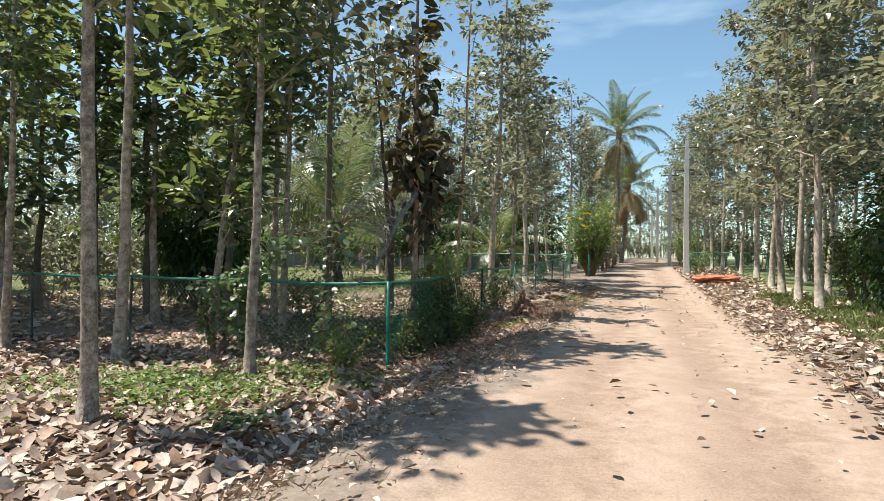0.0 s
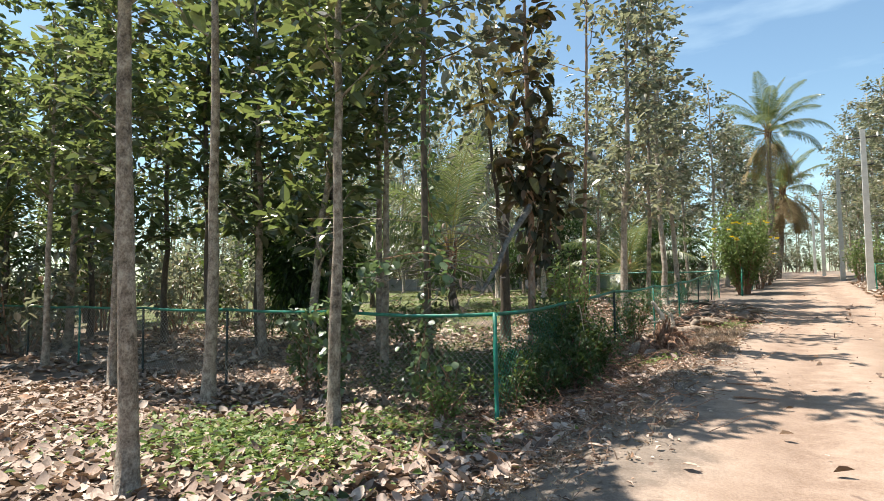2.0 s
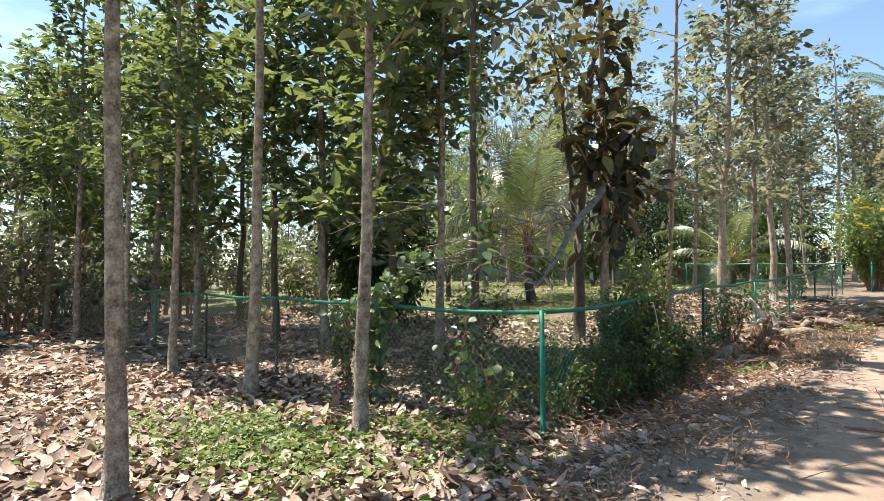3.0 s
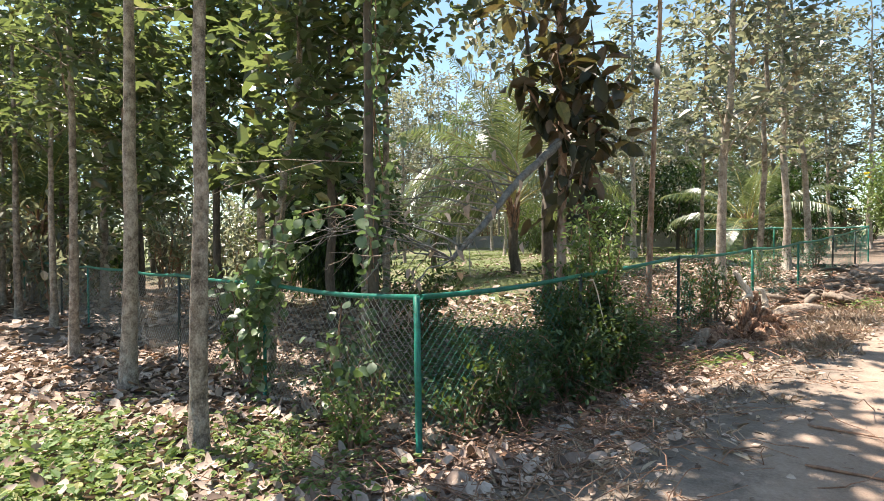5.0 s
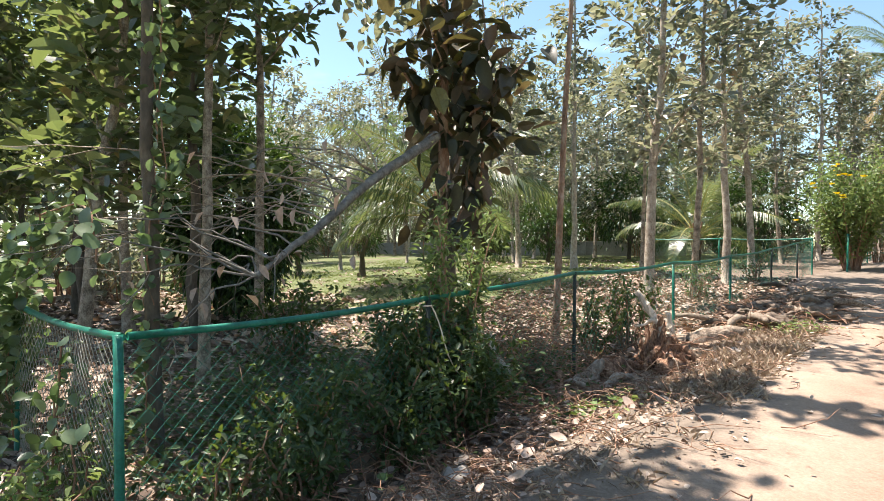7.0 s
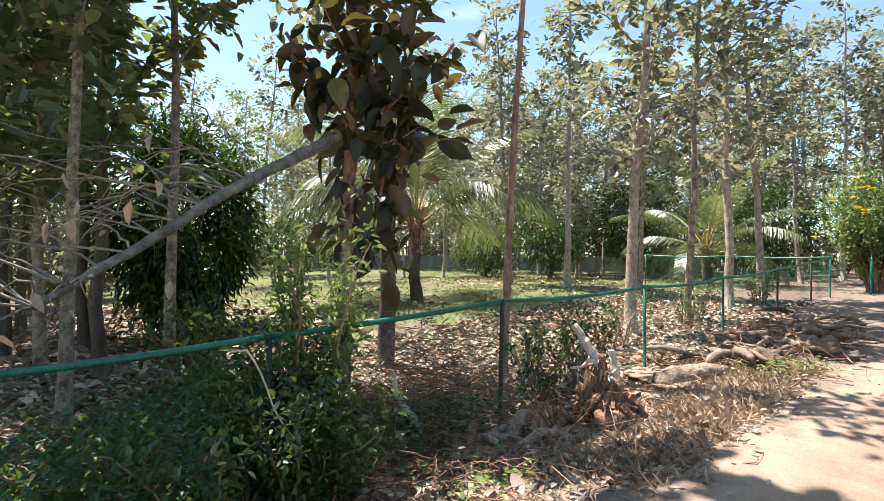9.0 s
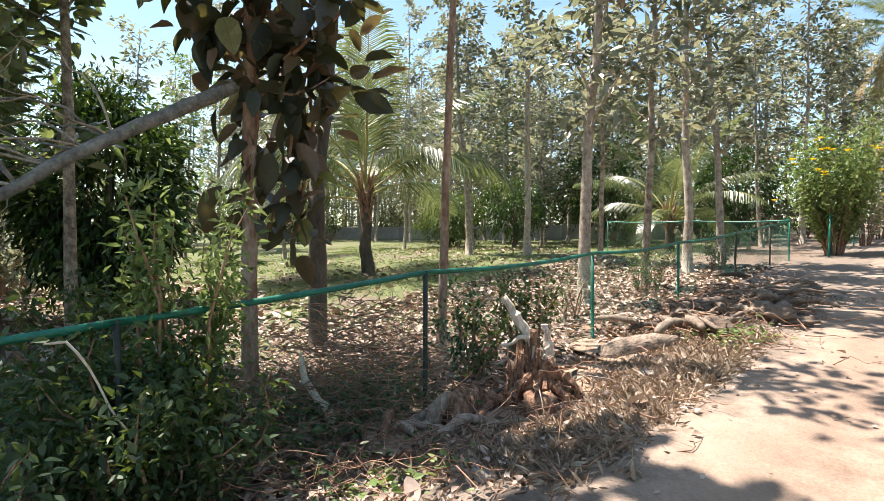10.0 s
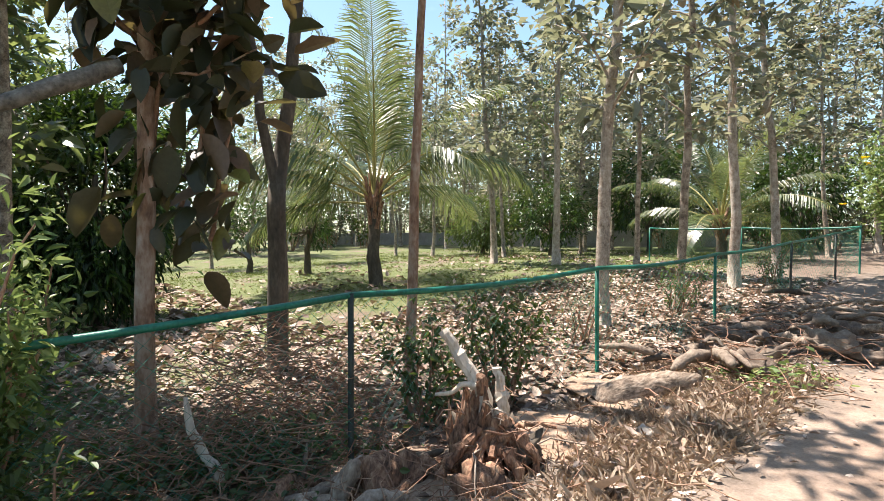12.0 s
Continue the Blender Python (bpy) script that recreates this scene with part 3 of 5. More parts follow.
for row in range(9):
    for k in range(17):
        x, y = -3.0 - k * 3.0 + rng.normal(0, 0.6), 34.0 + row * 3.4 + rng.normal(0, 0.6)
        if x < -6.5 and not (-13 < x < -5 and y < 38):
            wood_spots.append((x, y))
for k in range(34):
    wood_spots.append((-40 + rng.normal(0, 4), -6 + k * 1.3 + rng.normal(0, 0.6)))
for k in range(16):
    wood_spots.append((6.0 + 3.2 * (k % 4) + rng.normal(0, 0.6), 44 + 5.0 * (k // 4) + rng.normal(0, 0.7)))
for k in range(14):
    wood_spots.append((-14 + 3 * k + rng.normal(0, 1), -14 + rng.normal(0, 1.5)))
plant(WOOD, wood_spots, (0.85, 1.2))
for k in range(12):
    place(WOOD[k % 4], -3.6 - 2.0 * (k % 2) + rng.normal(0, 0.3), 57 + 3.5 * k, 50 * k, 1.05)
    place(WOOD[(k + 1) % 4], 4.0 + 2.0 * (k % 2) + rng.normal(0, 0.3), 61 + 3.5 * k, 80 * k, 1.05)
for k in range(6):
    place(WOOD[(k + 2) % 4], -4 + 1.7 * k, 92 + rng.normal(0, 2), 50 * k, 0.8)
for k in range(7):
    place(WOOD[k % 4], -5 + 2.0 * k, 112 + rng.normal(0, 2), 50 * k, 1.2)


def fork_tree(x, y):
    """Two dark stems from one leaning foot."""
    z = gz(x, y)
    root = thing("forked_tree", x, y, z, "dark smooth tree that forks into two stems", "tree")
    foot = wander((0, 0, -0.1), (0.0, 0.0, 2.35), 8, 0.03)
    put("trunk", Shape().tube(foot, np.linspace(0.14, 0.11, 8), 10, 0.03).mesh("trunk", BARK_DARK, True), root)
    crown = Shape()
    for dx, dy, h, r in ((-0.19, -0.38, 6.6, 0.07), (0.17, 0.36, 7.6, 0.1)):
        p = wander((0, 0, 2.25), (dx * 1.6, dy * 1.6, h), 10, 0.08)
        put("stem", Shape().tube(p, np.linspace(r, r * 0.4, 10), 8, 0.03).mesh("stem", BARK_DARK, True), root)
        # crown out of view, shifted and thickened so its shade reaches the litter
        k = 420
        at = rng.uniform(0.72, 1.05, k)
        pos = np.stack([np.interp(at, np.linspace(0, 1, 10), p[:, c]) for c in range(3)], 1) + rng.normal(0, 0.6, (k, 3)) + np.array([-0.4, -0.3, 0.2])
        crown.leaves(pos, rng.normal(0, 1, (k, 3)) + np.array([0, 0, -0.3]), rng.uniform(0.14, 0.3, k), 0.55)
    put("crown", crown.mesh("crown", LEAF_DUSTY), root)


fork_tree(-6.72, 14.18)


def round_tree(name, label, x, y, radius, height, count, leaf, material, foot=0.5):
    """A broad dense crown of drooping leaf clusters on a short dark trunk."""
    z = gz(x, y)
    root = thing(name, x, y, z, label, "tree")
    put("trunk", Shape().tube(wander((0, 0, -0.1), (0.05, 0.05, height * 0.6), 8, 0.08), np.linspace(0.12, 0.05, 8), 8, 0.04).mesh("trunk", BARK_DARK, True), root)
    for i in range(7):
        az = i * 0.9
        put("limb", Shape().tube(wander((0, 0, foot + 0.1 * i), (math.cos(az) * radius * 0.7, math.sin(az) * radius * 0.7, height * rng.uniform(0.45, 0.8)), 6, 0.1), np.linspace(0.05, 0.015, 6), 6).mesh("limb", BARK_DARK, True), root)
    shp = Shape()
    lobes = rng.normal(0, 1, (60, 3))
    lobes /= np.linalg.norm(lobes, axis=1, keepdims=True)
    lobe_r = rng.uniform(0.7, 1.1, 60)
    which = rng.integers(0, 60, count)
    d = lobes[which] * lobe_r[which][:, None] + rng.normal(0, 0.16, (count, 3))
    d *= rng.uniform(0.55, 1.0, (count, 1)) ** 0.5
    pos = d * np.array([radius, radius, (height - foot) * 0.52]) + np.array([0, 0, foot + (height - foot) * 0.5])
    way = d + rng.normal(0, 0.6, (count, 3)) + np.array([0, 0, -0.5])
    shp.leaves(pos, way, leaf * rng.uniform(0.6, 1.3, count), 0.32)
    put("crown", shp.mesh("crown", material), root)
    return root


round_tree("mango_tree", "dense dark green mango tree with rounded crown", -12.6, 13.3, 1.6, 4.85, 17000, 0.19, LEAF_MANGO, 0.45)
round_tree("mango_tree", "small round mango tree in the orchard grass", -15.2, 31.3, 1.6, 3.1, 2600, 0.22, LEAF_MANGO, 0.5)
round_tree("mango_tree", "small light-green mango tree in the orchard grass", -18.6, 30.6, 1.7, 2.9, 2600, 0.22, LEAF_SHRUB, 0.4)
round_tree("mango_tree", "young thin mango tree with few dark leaves", -15.35, 19.4, 0.7, 2.3, 420, 0.18, LEAF_MANGO, 0.8)
round_tree("mango_tree", "young thin mango tree with few dark leaves", -18.9, 19.1, 0.8, 2.5, 480, 0.18, LEAF_MANGO, 0.8)
round_tree("mango_tree", "large dark mango tree at the orchard's far side", -13.0, 36.0, 2.4, 5.0, 3400, 0.26, LEAF_MANGO, 0.6)
round_tree("mango_tree", "large dark mango tree among palms", -7.2, 37.5, 2.0, 4.4, 2600, 0.26, LEAF_MANGO, 0.5)
round_tree("mango_tree", "dark leafy tree across the track", 6.2, 16.0, 1.6, 3.8, 3600, 0.2, LEAF_MANGO, 0.2)


# ---- coconut palms ----
def frond_mesh(length, start, bend, leaflet, pairs=78):
    """A frond that leaves the heart at the angle start above the horizon and bends over by bend, both in degrees."""
    s = np.linspace(0, 1, 18)
    ang = np.radians(start - bend * s ** 1.5)
    step = length / 17
    out = np.concatenate([[0], np.cumsum(np.cos(ang[1:]) * step)])
    zz = np.concatenate([[0], np.cumsum(np.sin(ang[1:]) * step)])
    spine = np.stack([out, 0.12 * length * rng.uniform(-1, 1) * s ** 2, zz], 1)
    ra = Shape().tube(spine, np.linspace(0.034, 0.006, 18), 6)
    shp = Shape()
    at = np.linspace(0.2, 0.995, pairs)
    pos = np.stack([np.interp(at, s, spine[:, c]) for c in range(3)], 1)
    tang = np.gradient(pos, axis=0)
    tang /= np.linalg.norm(tang, axis=1, keepdims=True)
    side = np.cross(tang, [math.sin(0.2), 0.02, 1.0])
    side /= np.linalg.norm(side, axis=1, keepdims=True)
    face = np.cross(side, tang)
    ln = leaflet * np.sin(np.clip(at, 0, 1) * np.pi * 0.84 + 0.4) ** 0.6
    flop = 0.18 + 0.4 * np.cos(ang.mean()) ** 2
    for sg in (-1, 1):
        d = side * sg + tang * 0.66 + face * 0.12 + rng.normal(0, 0.06, (pairs, 3))
        d /= np.linalg.norm(d, axis=1, keepdims=True)
        w = 0.021
        down = np.array([0, 0, -1.0])
        mid = pos + d * ln[:, None] * 0.5 + down * ln[:, None] * 0.08 * flop
        tip = pos + d * ln[:, None] * 0.88 + down * ln[:, None] * flop * rng.uniform(0.5, 1.1, (pairs, 1))
        t = tang * w
        v = np.stack([pos - t * 0.5, pos + t * 0.5, mid + t, mid - t * 0.8, tip + t * 0.12, tip - t * 0.12], 1).reshape(-1, 3)
        o = np.arange(pairs)[:, None] * 6
        shp.add(v, np.concatenate([o + np.array([[0, 1, 2, 3]]), o + np.array([[3, 2, 4, 5]])], 1).reshape(-1, 4))
    return ra, shp


def coconut(x, y, trunk_h, label, fronds, length, lean=(0, 0), dry=0, radius=0.19, leaflet=0.55, low=8.0, plan=()):
    """A palm; low is the angle above the horizon at which its oldest fronds leave the heart. plan: turn, start, bend and length of each frond."""
    z = gz(x, y)
    root = thing("coconut_palm", x, y, z, label, "palm")
    p = wander((0, 0, -0.15), (lean[0], lean[1], trunk_h), 12, 0.05 + 0.01 * trunk_h)
    put("trunk", Shape().tube(p, np.linspace(radius * 1.15, radius * 0.85, 12), 12, 0.07).mesh("trunk", BARK_DARK if trunk_h < 4 else BARK, True), root)
    c = np.array([p[-1][0], p[-1][1], 0])
    for i in range(18):
        az, h = i * 2.4, trunk_h - 0.8 + 0.05 * i
        put("leaf_base", Shape().tube(wander(c + (math.cos(az) * radius * 0.6, math.sin(az) * radius * 0.6, h), c + (math.cos(az) * radius * 1.5, math.sin(az) * radius * 1.5, h + 0.5), 5, 0.03), np.linspace(0.065, 0.03, 5), 6).mesh("leaf_base", ROOTWOOD, True), root)
    for i in range(fronds):
        k = i / max(fronds - 1, 1)                       # 0: lowest and oldest, 1: young and upright
        is_dry = i < dry
        start = -60 + 60 * k if is_dry else low + (86 - low) * k ** 1.15
        bend = 30 if is_dry else (104 - 62 * k) * rng.uniform(0.8, 1.2)
        turn, reach = i * 137.5 + rng.uniform(-12, 12), length * rng.uniform(0.88, 1.08) * (1 + 0.12 * k)
        if plan:
            turn, start, bend, reach = plan[i]
            k = start / 90
        ra, lf = frond_mesh(reach, start, bend, leaflet)
        fr = put("frond", lf.mesh("frond", FROND_DRY if is_dry else FROND), root)
        put("rachis", ra.mesh("rachis", PETIOLE, True), fr)
        fr.matrix_basis = pose(p[-1][0], p[-1][1], trunk_h - 0.25 + 0.25 * k, 0, 0, turn)


arching = [(148, 88, 20, 5.6), (212, 82, 34, 5.2), (70, 79, 40, 5.0), (330, 80, 46, 4.6), (48, 60, 46, 4.4), (53, 43, 90, 4.3), (228, 56, 112, 4.1), (236, 30, 66, 3.6), (224, 8, 52, 3.2), (243, 66, 84, 4.6),
           (250, 44, 96, 4.0), (120, 50, 84, 4.0), (170, 46, 84, 4.2), (98, 26, 74, 3.8), (192, 28, 80, 3.6), (16, 52, 100, 3.4), (140, 70, 60, 4.8)]
coconut(-11.0, 18.85, 2.15, "young coconut palm with long arching fronds in the orchard", len(arching), 5.0, (-0.2, 0.0), 0, 0.15, 1.35, 24, arching)
coconut(-8.4, 32.4, 1.4, "young coconut palm with yellow-green drooping fronds", 17, 4.4, (0, 0), 0, 0.18, 0.95, 20)
coconut(-21.5, 8.2, 2.6, "coconut palm among the plantation trees", 12, 4.2, (0, 0), 1, 0.2, 0.8)
coconut(-2.3, 46.5, 10.6, "tall coconut palm with brown hanging dead fronds", 30, 3.9, (0.3, 0), 6, 0.17, 0.85, -15)
coconut(-1.9, 52.0, 6.8, "shorter coconut palm with browning fronds", 30, 3.4, (0.5, 0), 14, 0.17, 0.9, -20)


# ---- fences ----
def rail_z(y):
    return float(np.interp(y, [8, 10.7, 13.3, 16.5, 19.6, 23, 26.2, 28.5], [1.18, 1.235, 1.4, 1.49, 1.585, 1.74, 1.93, 2.11]))


def fence(name, label, posts, tops, wire, spacing=0.095, gauge=0.0026, dark=(), shared=False):
    """Pipe posts and a top rail with diamond wire mesh between them."""
    x0, y0 = posts[0]
    root = thing(name, x0, y0, 0, label, "fence")
    for i, ((x, y), zt) in enumerate(zip(posts, tops)):
        if i == 0 and shared:
            continue
        zb = gz(x, y) - 0.15
        r = 0.029 if i == 0 else 0.023
        lx, ly = rng.normal(0, 0.012, 2)
        post = Shape().tube([(x - x0, y - y0, zb), (x - x0 + lx * 0.5, y - y0 + ly * 0.5, (zb + zt) / 2), (x - x0 + lx, y - y0 + ly, zt + 0.015)], r, 8)
        put("post", post.mesh("post", PIPE_DARK if i in dark else PIPE, True), root)
    for i in range(len(posts) - 1):
        a = np.array([posts[i][0] - x0, posts[i][1] - y0, tops[i]])
        c = np.array([posts[i + 1][0] - x0, posts[i + 1][1] - y0, tops[i + 1]])
        s = np.linspace(0, 1, 9)[:, None]
        line = a + (c - a) * s
        line[:, 2] -= 0.035 * np.sin(np.pi * s[:, 0]) * rng.uniform(0.2, 1.4)
        put("rail", Shape().tube(line, 0.025, 8).mesh("rail", PIPE, True), root)
        flat_len = float(np.hypot(c[0] - a[0], c[1] - a[1]))
        ux, uy = (c[0] - a[0]) / flat_len, (c[1] - a[1]) / flat_len
        hz = float((a[2] - gz(*posts[i]) + c[2] - gz(*posts[i + 1])) / 2) - 0.06
        net = Shape()
        ph = rng.uniform(0, 6, 3)
        for sign in (1, -1):
            for c0 in np.arange(-hz, flat_len + hz, spacing):
                lo, hi = (max(0, -c0), min(hz, flat_len - c0)) if sign > 0 else (max(0, c0 + hz - flat_len), min(hz, c0 + hz))
                if hi - lo < 0.03:
                    continue
                v = np.linspace(lo, hi, 5)
                u = c0 + v if sign > 0 else c0 + hz - v
                bulge = 0.05 * np.sin(u * 2.1 + ph[0]) * np.sin(v * 2.4 + ph[1]) + sign * 0.003
                zz = a[2] + (c[2] - a[2]) * u / flat_len - hz + v - 0.03
                net.tube(np.stack([a[0] + ux * u - uy * bulge, a[1] + uy * u + ux * bulge, zz], 1), gauge, 3)
        put("wire_mesh", net.mesh("wire_mesh", wire), root, "diamond chain-link wire mesh")
    return root


front_posts = [(-3.8 - 2.73 * i, 8.02) for i in range(11)]
fence("chain_link_fence", "green pipe fence with rusty diamond wire mesh", front_posts, [1.18 - 0.012 * i for i in range(11)], WIRE, dark=(2, 3, 5, 6))
side_posts = [(-3.8, 8.05), (-3.88, 10.69), (-3.78, 13.33), (-3.65, 16.5), (-3.59, 19.6), (-3.55, 23.0), (-3.52, 26.2), (-3.5, 28.5)]
fence("chain_link_fence", "green pipe fence beside the track with wire mesh", side_posts, [rail_z(p[1]) for p in side_posts], WIRE_GREEN, 0.11, 0.0015, (1, 2, 5, 6), True)
back_posts = [(-3.5 - 2.9 * i, 28.6 + 0.1 * i) for i in range(3)]
fence("chain_link_fence", "green pipe fence that closes the orchard", back_posts, [2.1 + 0.01 * i for i in range(3)], WIRE_GREEN, 0.11, 0.0015, (), True)
far_posts = [(-2.75, 30.2), (-2.72, 33.2), (-2.7, 36.2), (-2.7, 39.2)]
fence("chain_link_fence", "green pipe fence running on past the flowering bush", far_posts, [gz(*p) + 1.3 for p in far_posts], WIRE_GREEN, 0.11, 0.0015)
across_posts = [(2.45, 34.0), (3.5, 33.0), (4.6, 32.0), (5.7, 31.0)]
fence("chain_link_fence", "low green wire fence across the track", across_posts, [gz(*p) + 1.2 for p in across_posts], WIRE_GREEN, 0.11, 0.0015)

# limewashed wall at the back of the orchard
wall = thing("wall_back", -46, 33.0, 0, "low weathered limewashed wall behind the orchard", "wall", kind="structure")
for i in range(12):
    a, c = i / 12, (i + 1) / 12
    xa, ya = -46 + 34.5 * a, 33 + 7.5 * a
    xb, yb = -46 + 34.5 * c, 33 + 7.5 * c
    zb = gz(xa, ya) - 0.3
    bm = bmesh.new()
    bmesh.ops.create_cube(bm, size=1.0)
    bmesh.ops.scale(bm, vec=(math.hypot(xb - xa, yb - ya) - 0.012, 0.2, 1.2), verts=bm.verts)
    bmesh.ops.bevel(bm, geom=bm.edges[:], offset=0.02, segments=1, affect="EDGES")
    me = bpy.data.meshes.new("wall_bay")
    bm.to_mesh(me)
    bm.free()
    me.materials.append(WALLMAT)
    ob = put("wall_bay", me, wall)
    ob.matrix_basis = pose((xa + xb) / 2 + 46, (ya + yb) / 2 - 33, zb + 0.6, 0, 0, math.degrees(math.atan2(yb - ya, xb - xa)))


# ---- poles and wires ----
def pole(x, y, h):
    z = gz(x, y)
    root = thing("power_pole", x, y, z, "pale concrete power pole with steel crossarm", "pole", "power poles along the track")
    s = np.linspace(0, 1, 6)
    me = Shape().tube(np.stack([0 * s, 0 * s, -0.4 + (h + 0.4) * s], 1), 0.2 - 0.07 * s, 4).mesh("shaft", CONCRETE)
    shaft = put("shaft", me, root)
    shaft.rotation_euler = (0, 0, radians(45))
    for k, zz in enumerate((h - 0.35, h - 1.6)):
        put("crossarm", Shape().tube([(-0.65 if k == 0 else -0.35, 0.1, zz), (0.65 if k == 0 else 0.35, 0.1, zz)], 0.035, 4).mesh("crossarm", CABLE), root)
    for dx in (-0.55, 0.0, 0.55):
        put("insulator", Shape().tube([(dx, 0.1, h - 0.34), (dx, 0.1, h - 0.2), (dx, 0.1, h - 0.16)], [0.03, 0.045, 0.02], 8).mesh("insulator", CONCRETE, True), root)
    return root


POLES = [(2.14, 32.9, 7.35), (1.85, 46.5, 7.4), (1.2, 58.5, 7.2), (0.9, 75.0, 7.2)]
for px, py, ph in POLES:
    pole(px, py, ph)
spans = [((POLES[i][0], POLES[i][1] + 0.1, gz(*POLES[i][:2]) + POLES[i][2] - 0.17), (POLES[i + 1][0], POLES[i + 1][1] + 0.1, gz(*POLES[i + 1][:2]) + POLES[i + 1][2] - 0.17)) for i in range(3)]
for a, c in spans:
    for dx in (-0.55, 0.0, 0.55):
        s = np.linspace(0, 1, 14)[:, None]
        line = np.array(a) + (np.array(c) - np.array(a)) * s + np.array([dx, 0, 0])
        line[:, 2] -= 0.5 * np.sin(np.pi * s[:, 0])
        tagged(put("overhead_wire", Shape().tube(line, 0.008, 4).mesh("overhead_wire", CABLE)), "thin dark overhead wire between concrete poles", "cable", "overhead wires")
s = np.linspace(0, 1, 16)[:, None]
for za, xa, zb in ((5.2, 7.4, 3.4), (4.6, 7.0, 3.1)):
    line = np.array([2.2, 32.9, gz(2.14, 32.9) + zb]) + (np.array([xa, 10.0, za]) - np.array([2.2, 32.9, gz(2.14, 32.9) + zb])) * s
    line[:, 2] -= 0.9 * np.sin(np.pi * s[:, 0])
    tagged(put("overhead_wire", Shape().tube(line, 0.012, 4).mesh("overhead_wire", CABLE)), "slack service wire from a concrete pole into the trees", "cable", "overhead wires")


# ---- shrubs, vines ----
def shrub(name, label, x, y, size, count, leaf, material, stems=9, z0=0.0, width=0.5, seed_spread=0.5, category="shrub"):
    """Stems that fan out from one foot, with leaf sprays along them."""
    z = gz(x, y)
    root = thing(name, x, y, z, label, category)
    crown = Shape()
    for i in range(stems):
        az = i * 2.4 + rng.uniform(-0.4, 0.4)
        reach = rng.uniform(0.3, 1.0)
        tip = np.array([math.cos(az) * size[0] * reach, math.sin(az) * size[1] * reach, size[2] * rng.uniform(0.55, 1.05)])
        p = wander((math.cos(az) * size[0] * 0.12, math.sin(az) * size[1] * 0.12, -0.06), tip, 8, 0.12)
        p[:, 2] += size[2] * 0.12 * np.sin(np.linspace(0, np.pi, 8))
        put("stem", Shape().tube(p, np.linspace(0.014 + 0.004 * size[2], 0.004, 8), 5).mesh("stem", TWIG, True), root)
        k = count // stems
        at = rng.uniform(0.08, 1.04, k) ** 0.75
        pos = np.stack([np.interp(at, np.linspace(0, 1, 8), p[:, c]) for c in range(3)], 1)
        pos += rng.normal(0, 1, (k, 3)) * np.array(size) * 0.13 * np.clip(at, 0.3, 1)[:, None]
        pos[:, 2] = np.maximum(pos[:, 2], z0 + 0.02)
        way = rng.normal(0, 1, (k, 3)) + np.array([math.cos(az), math.sin(az), -0.15]) * 0.5
        crown.leaves(pos, way, leaf * rng.uniform(0.55, 1.3, k), width)
    put("foliage", crown.mesh("foliage", material), root)
    return root


# hedge that has grown through the side fence
for i, (x, y, h, k) in enumerate([(-3.95, 8.7, 0.6, 300), (-3.6, 9.1, 0.6, 420), (-4.1, 9.5, 0.85, 620), (-3.55, 10.0, 0.8, 700), (-4.0, 10.6, 1.25, 1100), (-3.5, 10.8, 1.0, 900), (-4.15, 11.0, 1.25, 800), (-3.7, 11.1, 0.9, 600)]):
    shrub("hedge_shrub", "dense dark shrub grown through the wire fence", x, y, (0.55, 0.62, h * 1.02), k * 2, 0.07, LEAF_SHRUB, 10, category="shrub")
shrub("leafy_shrub", "tall light-green shrub leaning over the fence rail", -3.98, 11.1, (0.5, 0.5, 2.1), 1700, 0.085, LEAF_BRIGHT, 12, width=0.4)
shrub("leafy_shrub", "bushy green weed under the corner of the fence", -4.4, 7.75, (0.4, 0.3, 0.6), 420, 0.07, LEAF_WEED, 8)
shrub("leafy_shrub", "pale green creeper bush on the wire fence", -4.75, 8.15, (0.35, 0.18, 0.9), 260, 0.08, LEAF_VINE, 8)
shrub("leafy_shrub", "dark creeper bush on the wire fence", -7.3, 8.15, (0.55, 0.2, 1.15), 620, 0.09, LEAF_SHRUB, 8)
shrub("leafy_shrub", "small dark shrub by the fence post", -3.95, 14.2, (0.45, 0.5, 0.95), 620, 0.075, LEAF_SHRUB, 9)
shrub("leafy_shrub", "small dark shrub tangled in the fence", -3.85, 15.1, (0.45, 0.5, 1.15), 620, 0.08, LEAF_SHRUB, 9)
shrub("leafy_shrub", "low dry shrub behind the fence", -4.6, 17.6, (0.5, 0.5, 0.8), 260, 0.06, LEAF_DUSTY, 9)
shrub("leafy_shrub", "low green shrub behind the fence", -4.6, 20.6, (0.5, 0.6, 0.9), 420, 0.07, LEAF_SHRUB, 9)
shrub("leafy_shrub", "low green shrub behind the fence", -4.3, 24.4, (0.5, 0.6, 0.9), 420, 0.07, LEAF_SHRUB, 9)
shrub("leafy_shrub", "large light-green bush inside the orchard", -7.6, 11.6, (0.8, 0.8, 1.3), 900, 0.1, LEAF_SHRUB, 10)
shrub("leafy_shrub", "dark undergrowth under the far plantation", 6.0, 19.5, (1.2, 1.3, 2.6), 1500, 0.13, LEAF_SHRUB, 12)
shrub("leafy_shrub", "dark undergrowth under the far plantation", 7.0, 23.0, (1.2, 1.3, 2.4), 1200, 0.13, LEAF_SHRUB, 12)
shrub("leafy_shrub", "low green bush beside a concrete pole", 2.9, 34.2, (0.9, 0.9, 1.2), 700, 0.12, LEAF_BRIGHT, 10)
shrub("leafy_shrub", "green bush at the track's far edge", 2.6, 43.0, (1.3, 1.3, 2.6), 900, 0.16, LEAF_BRIGHT, 10)
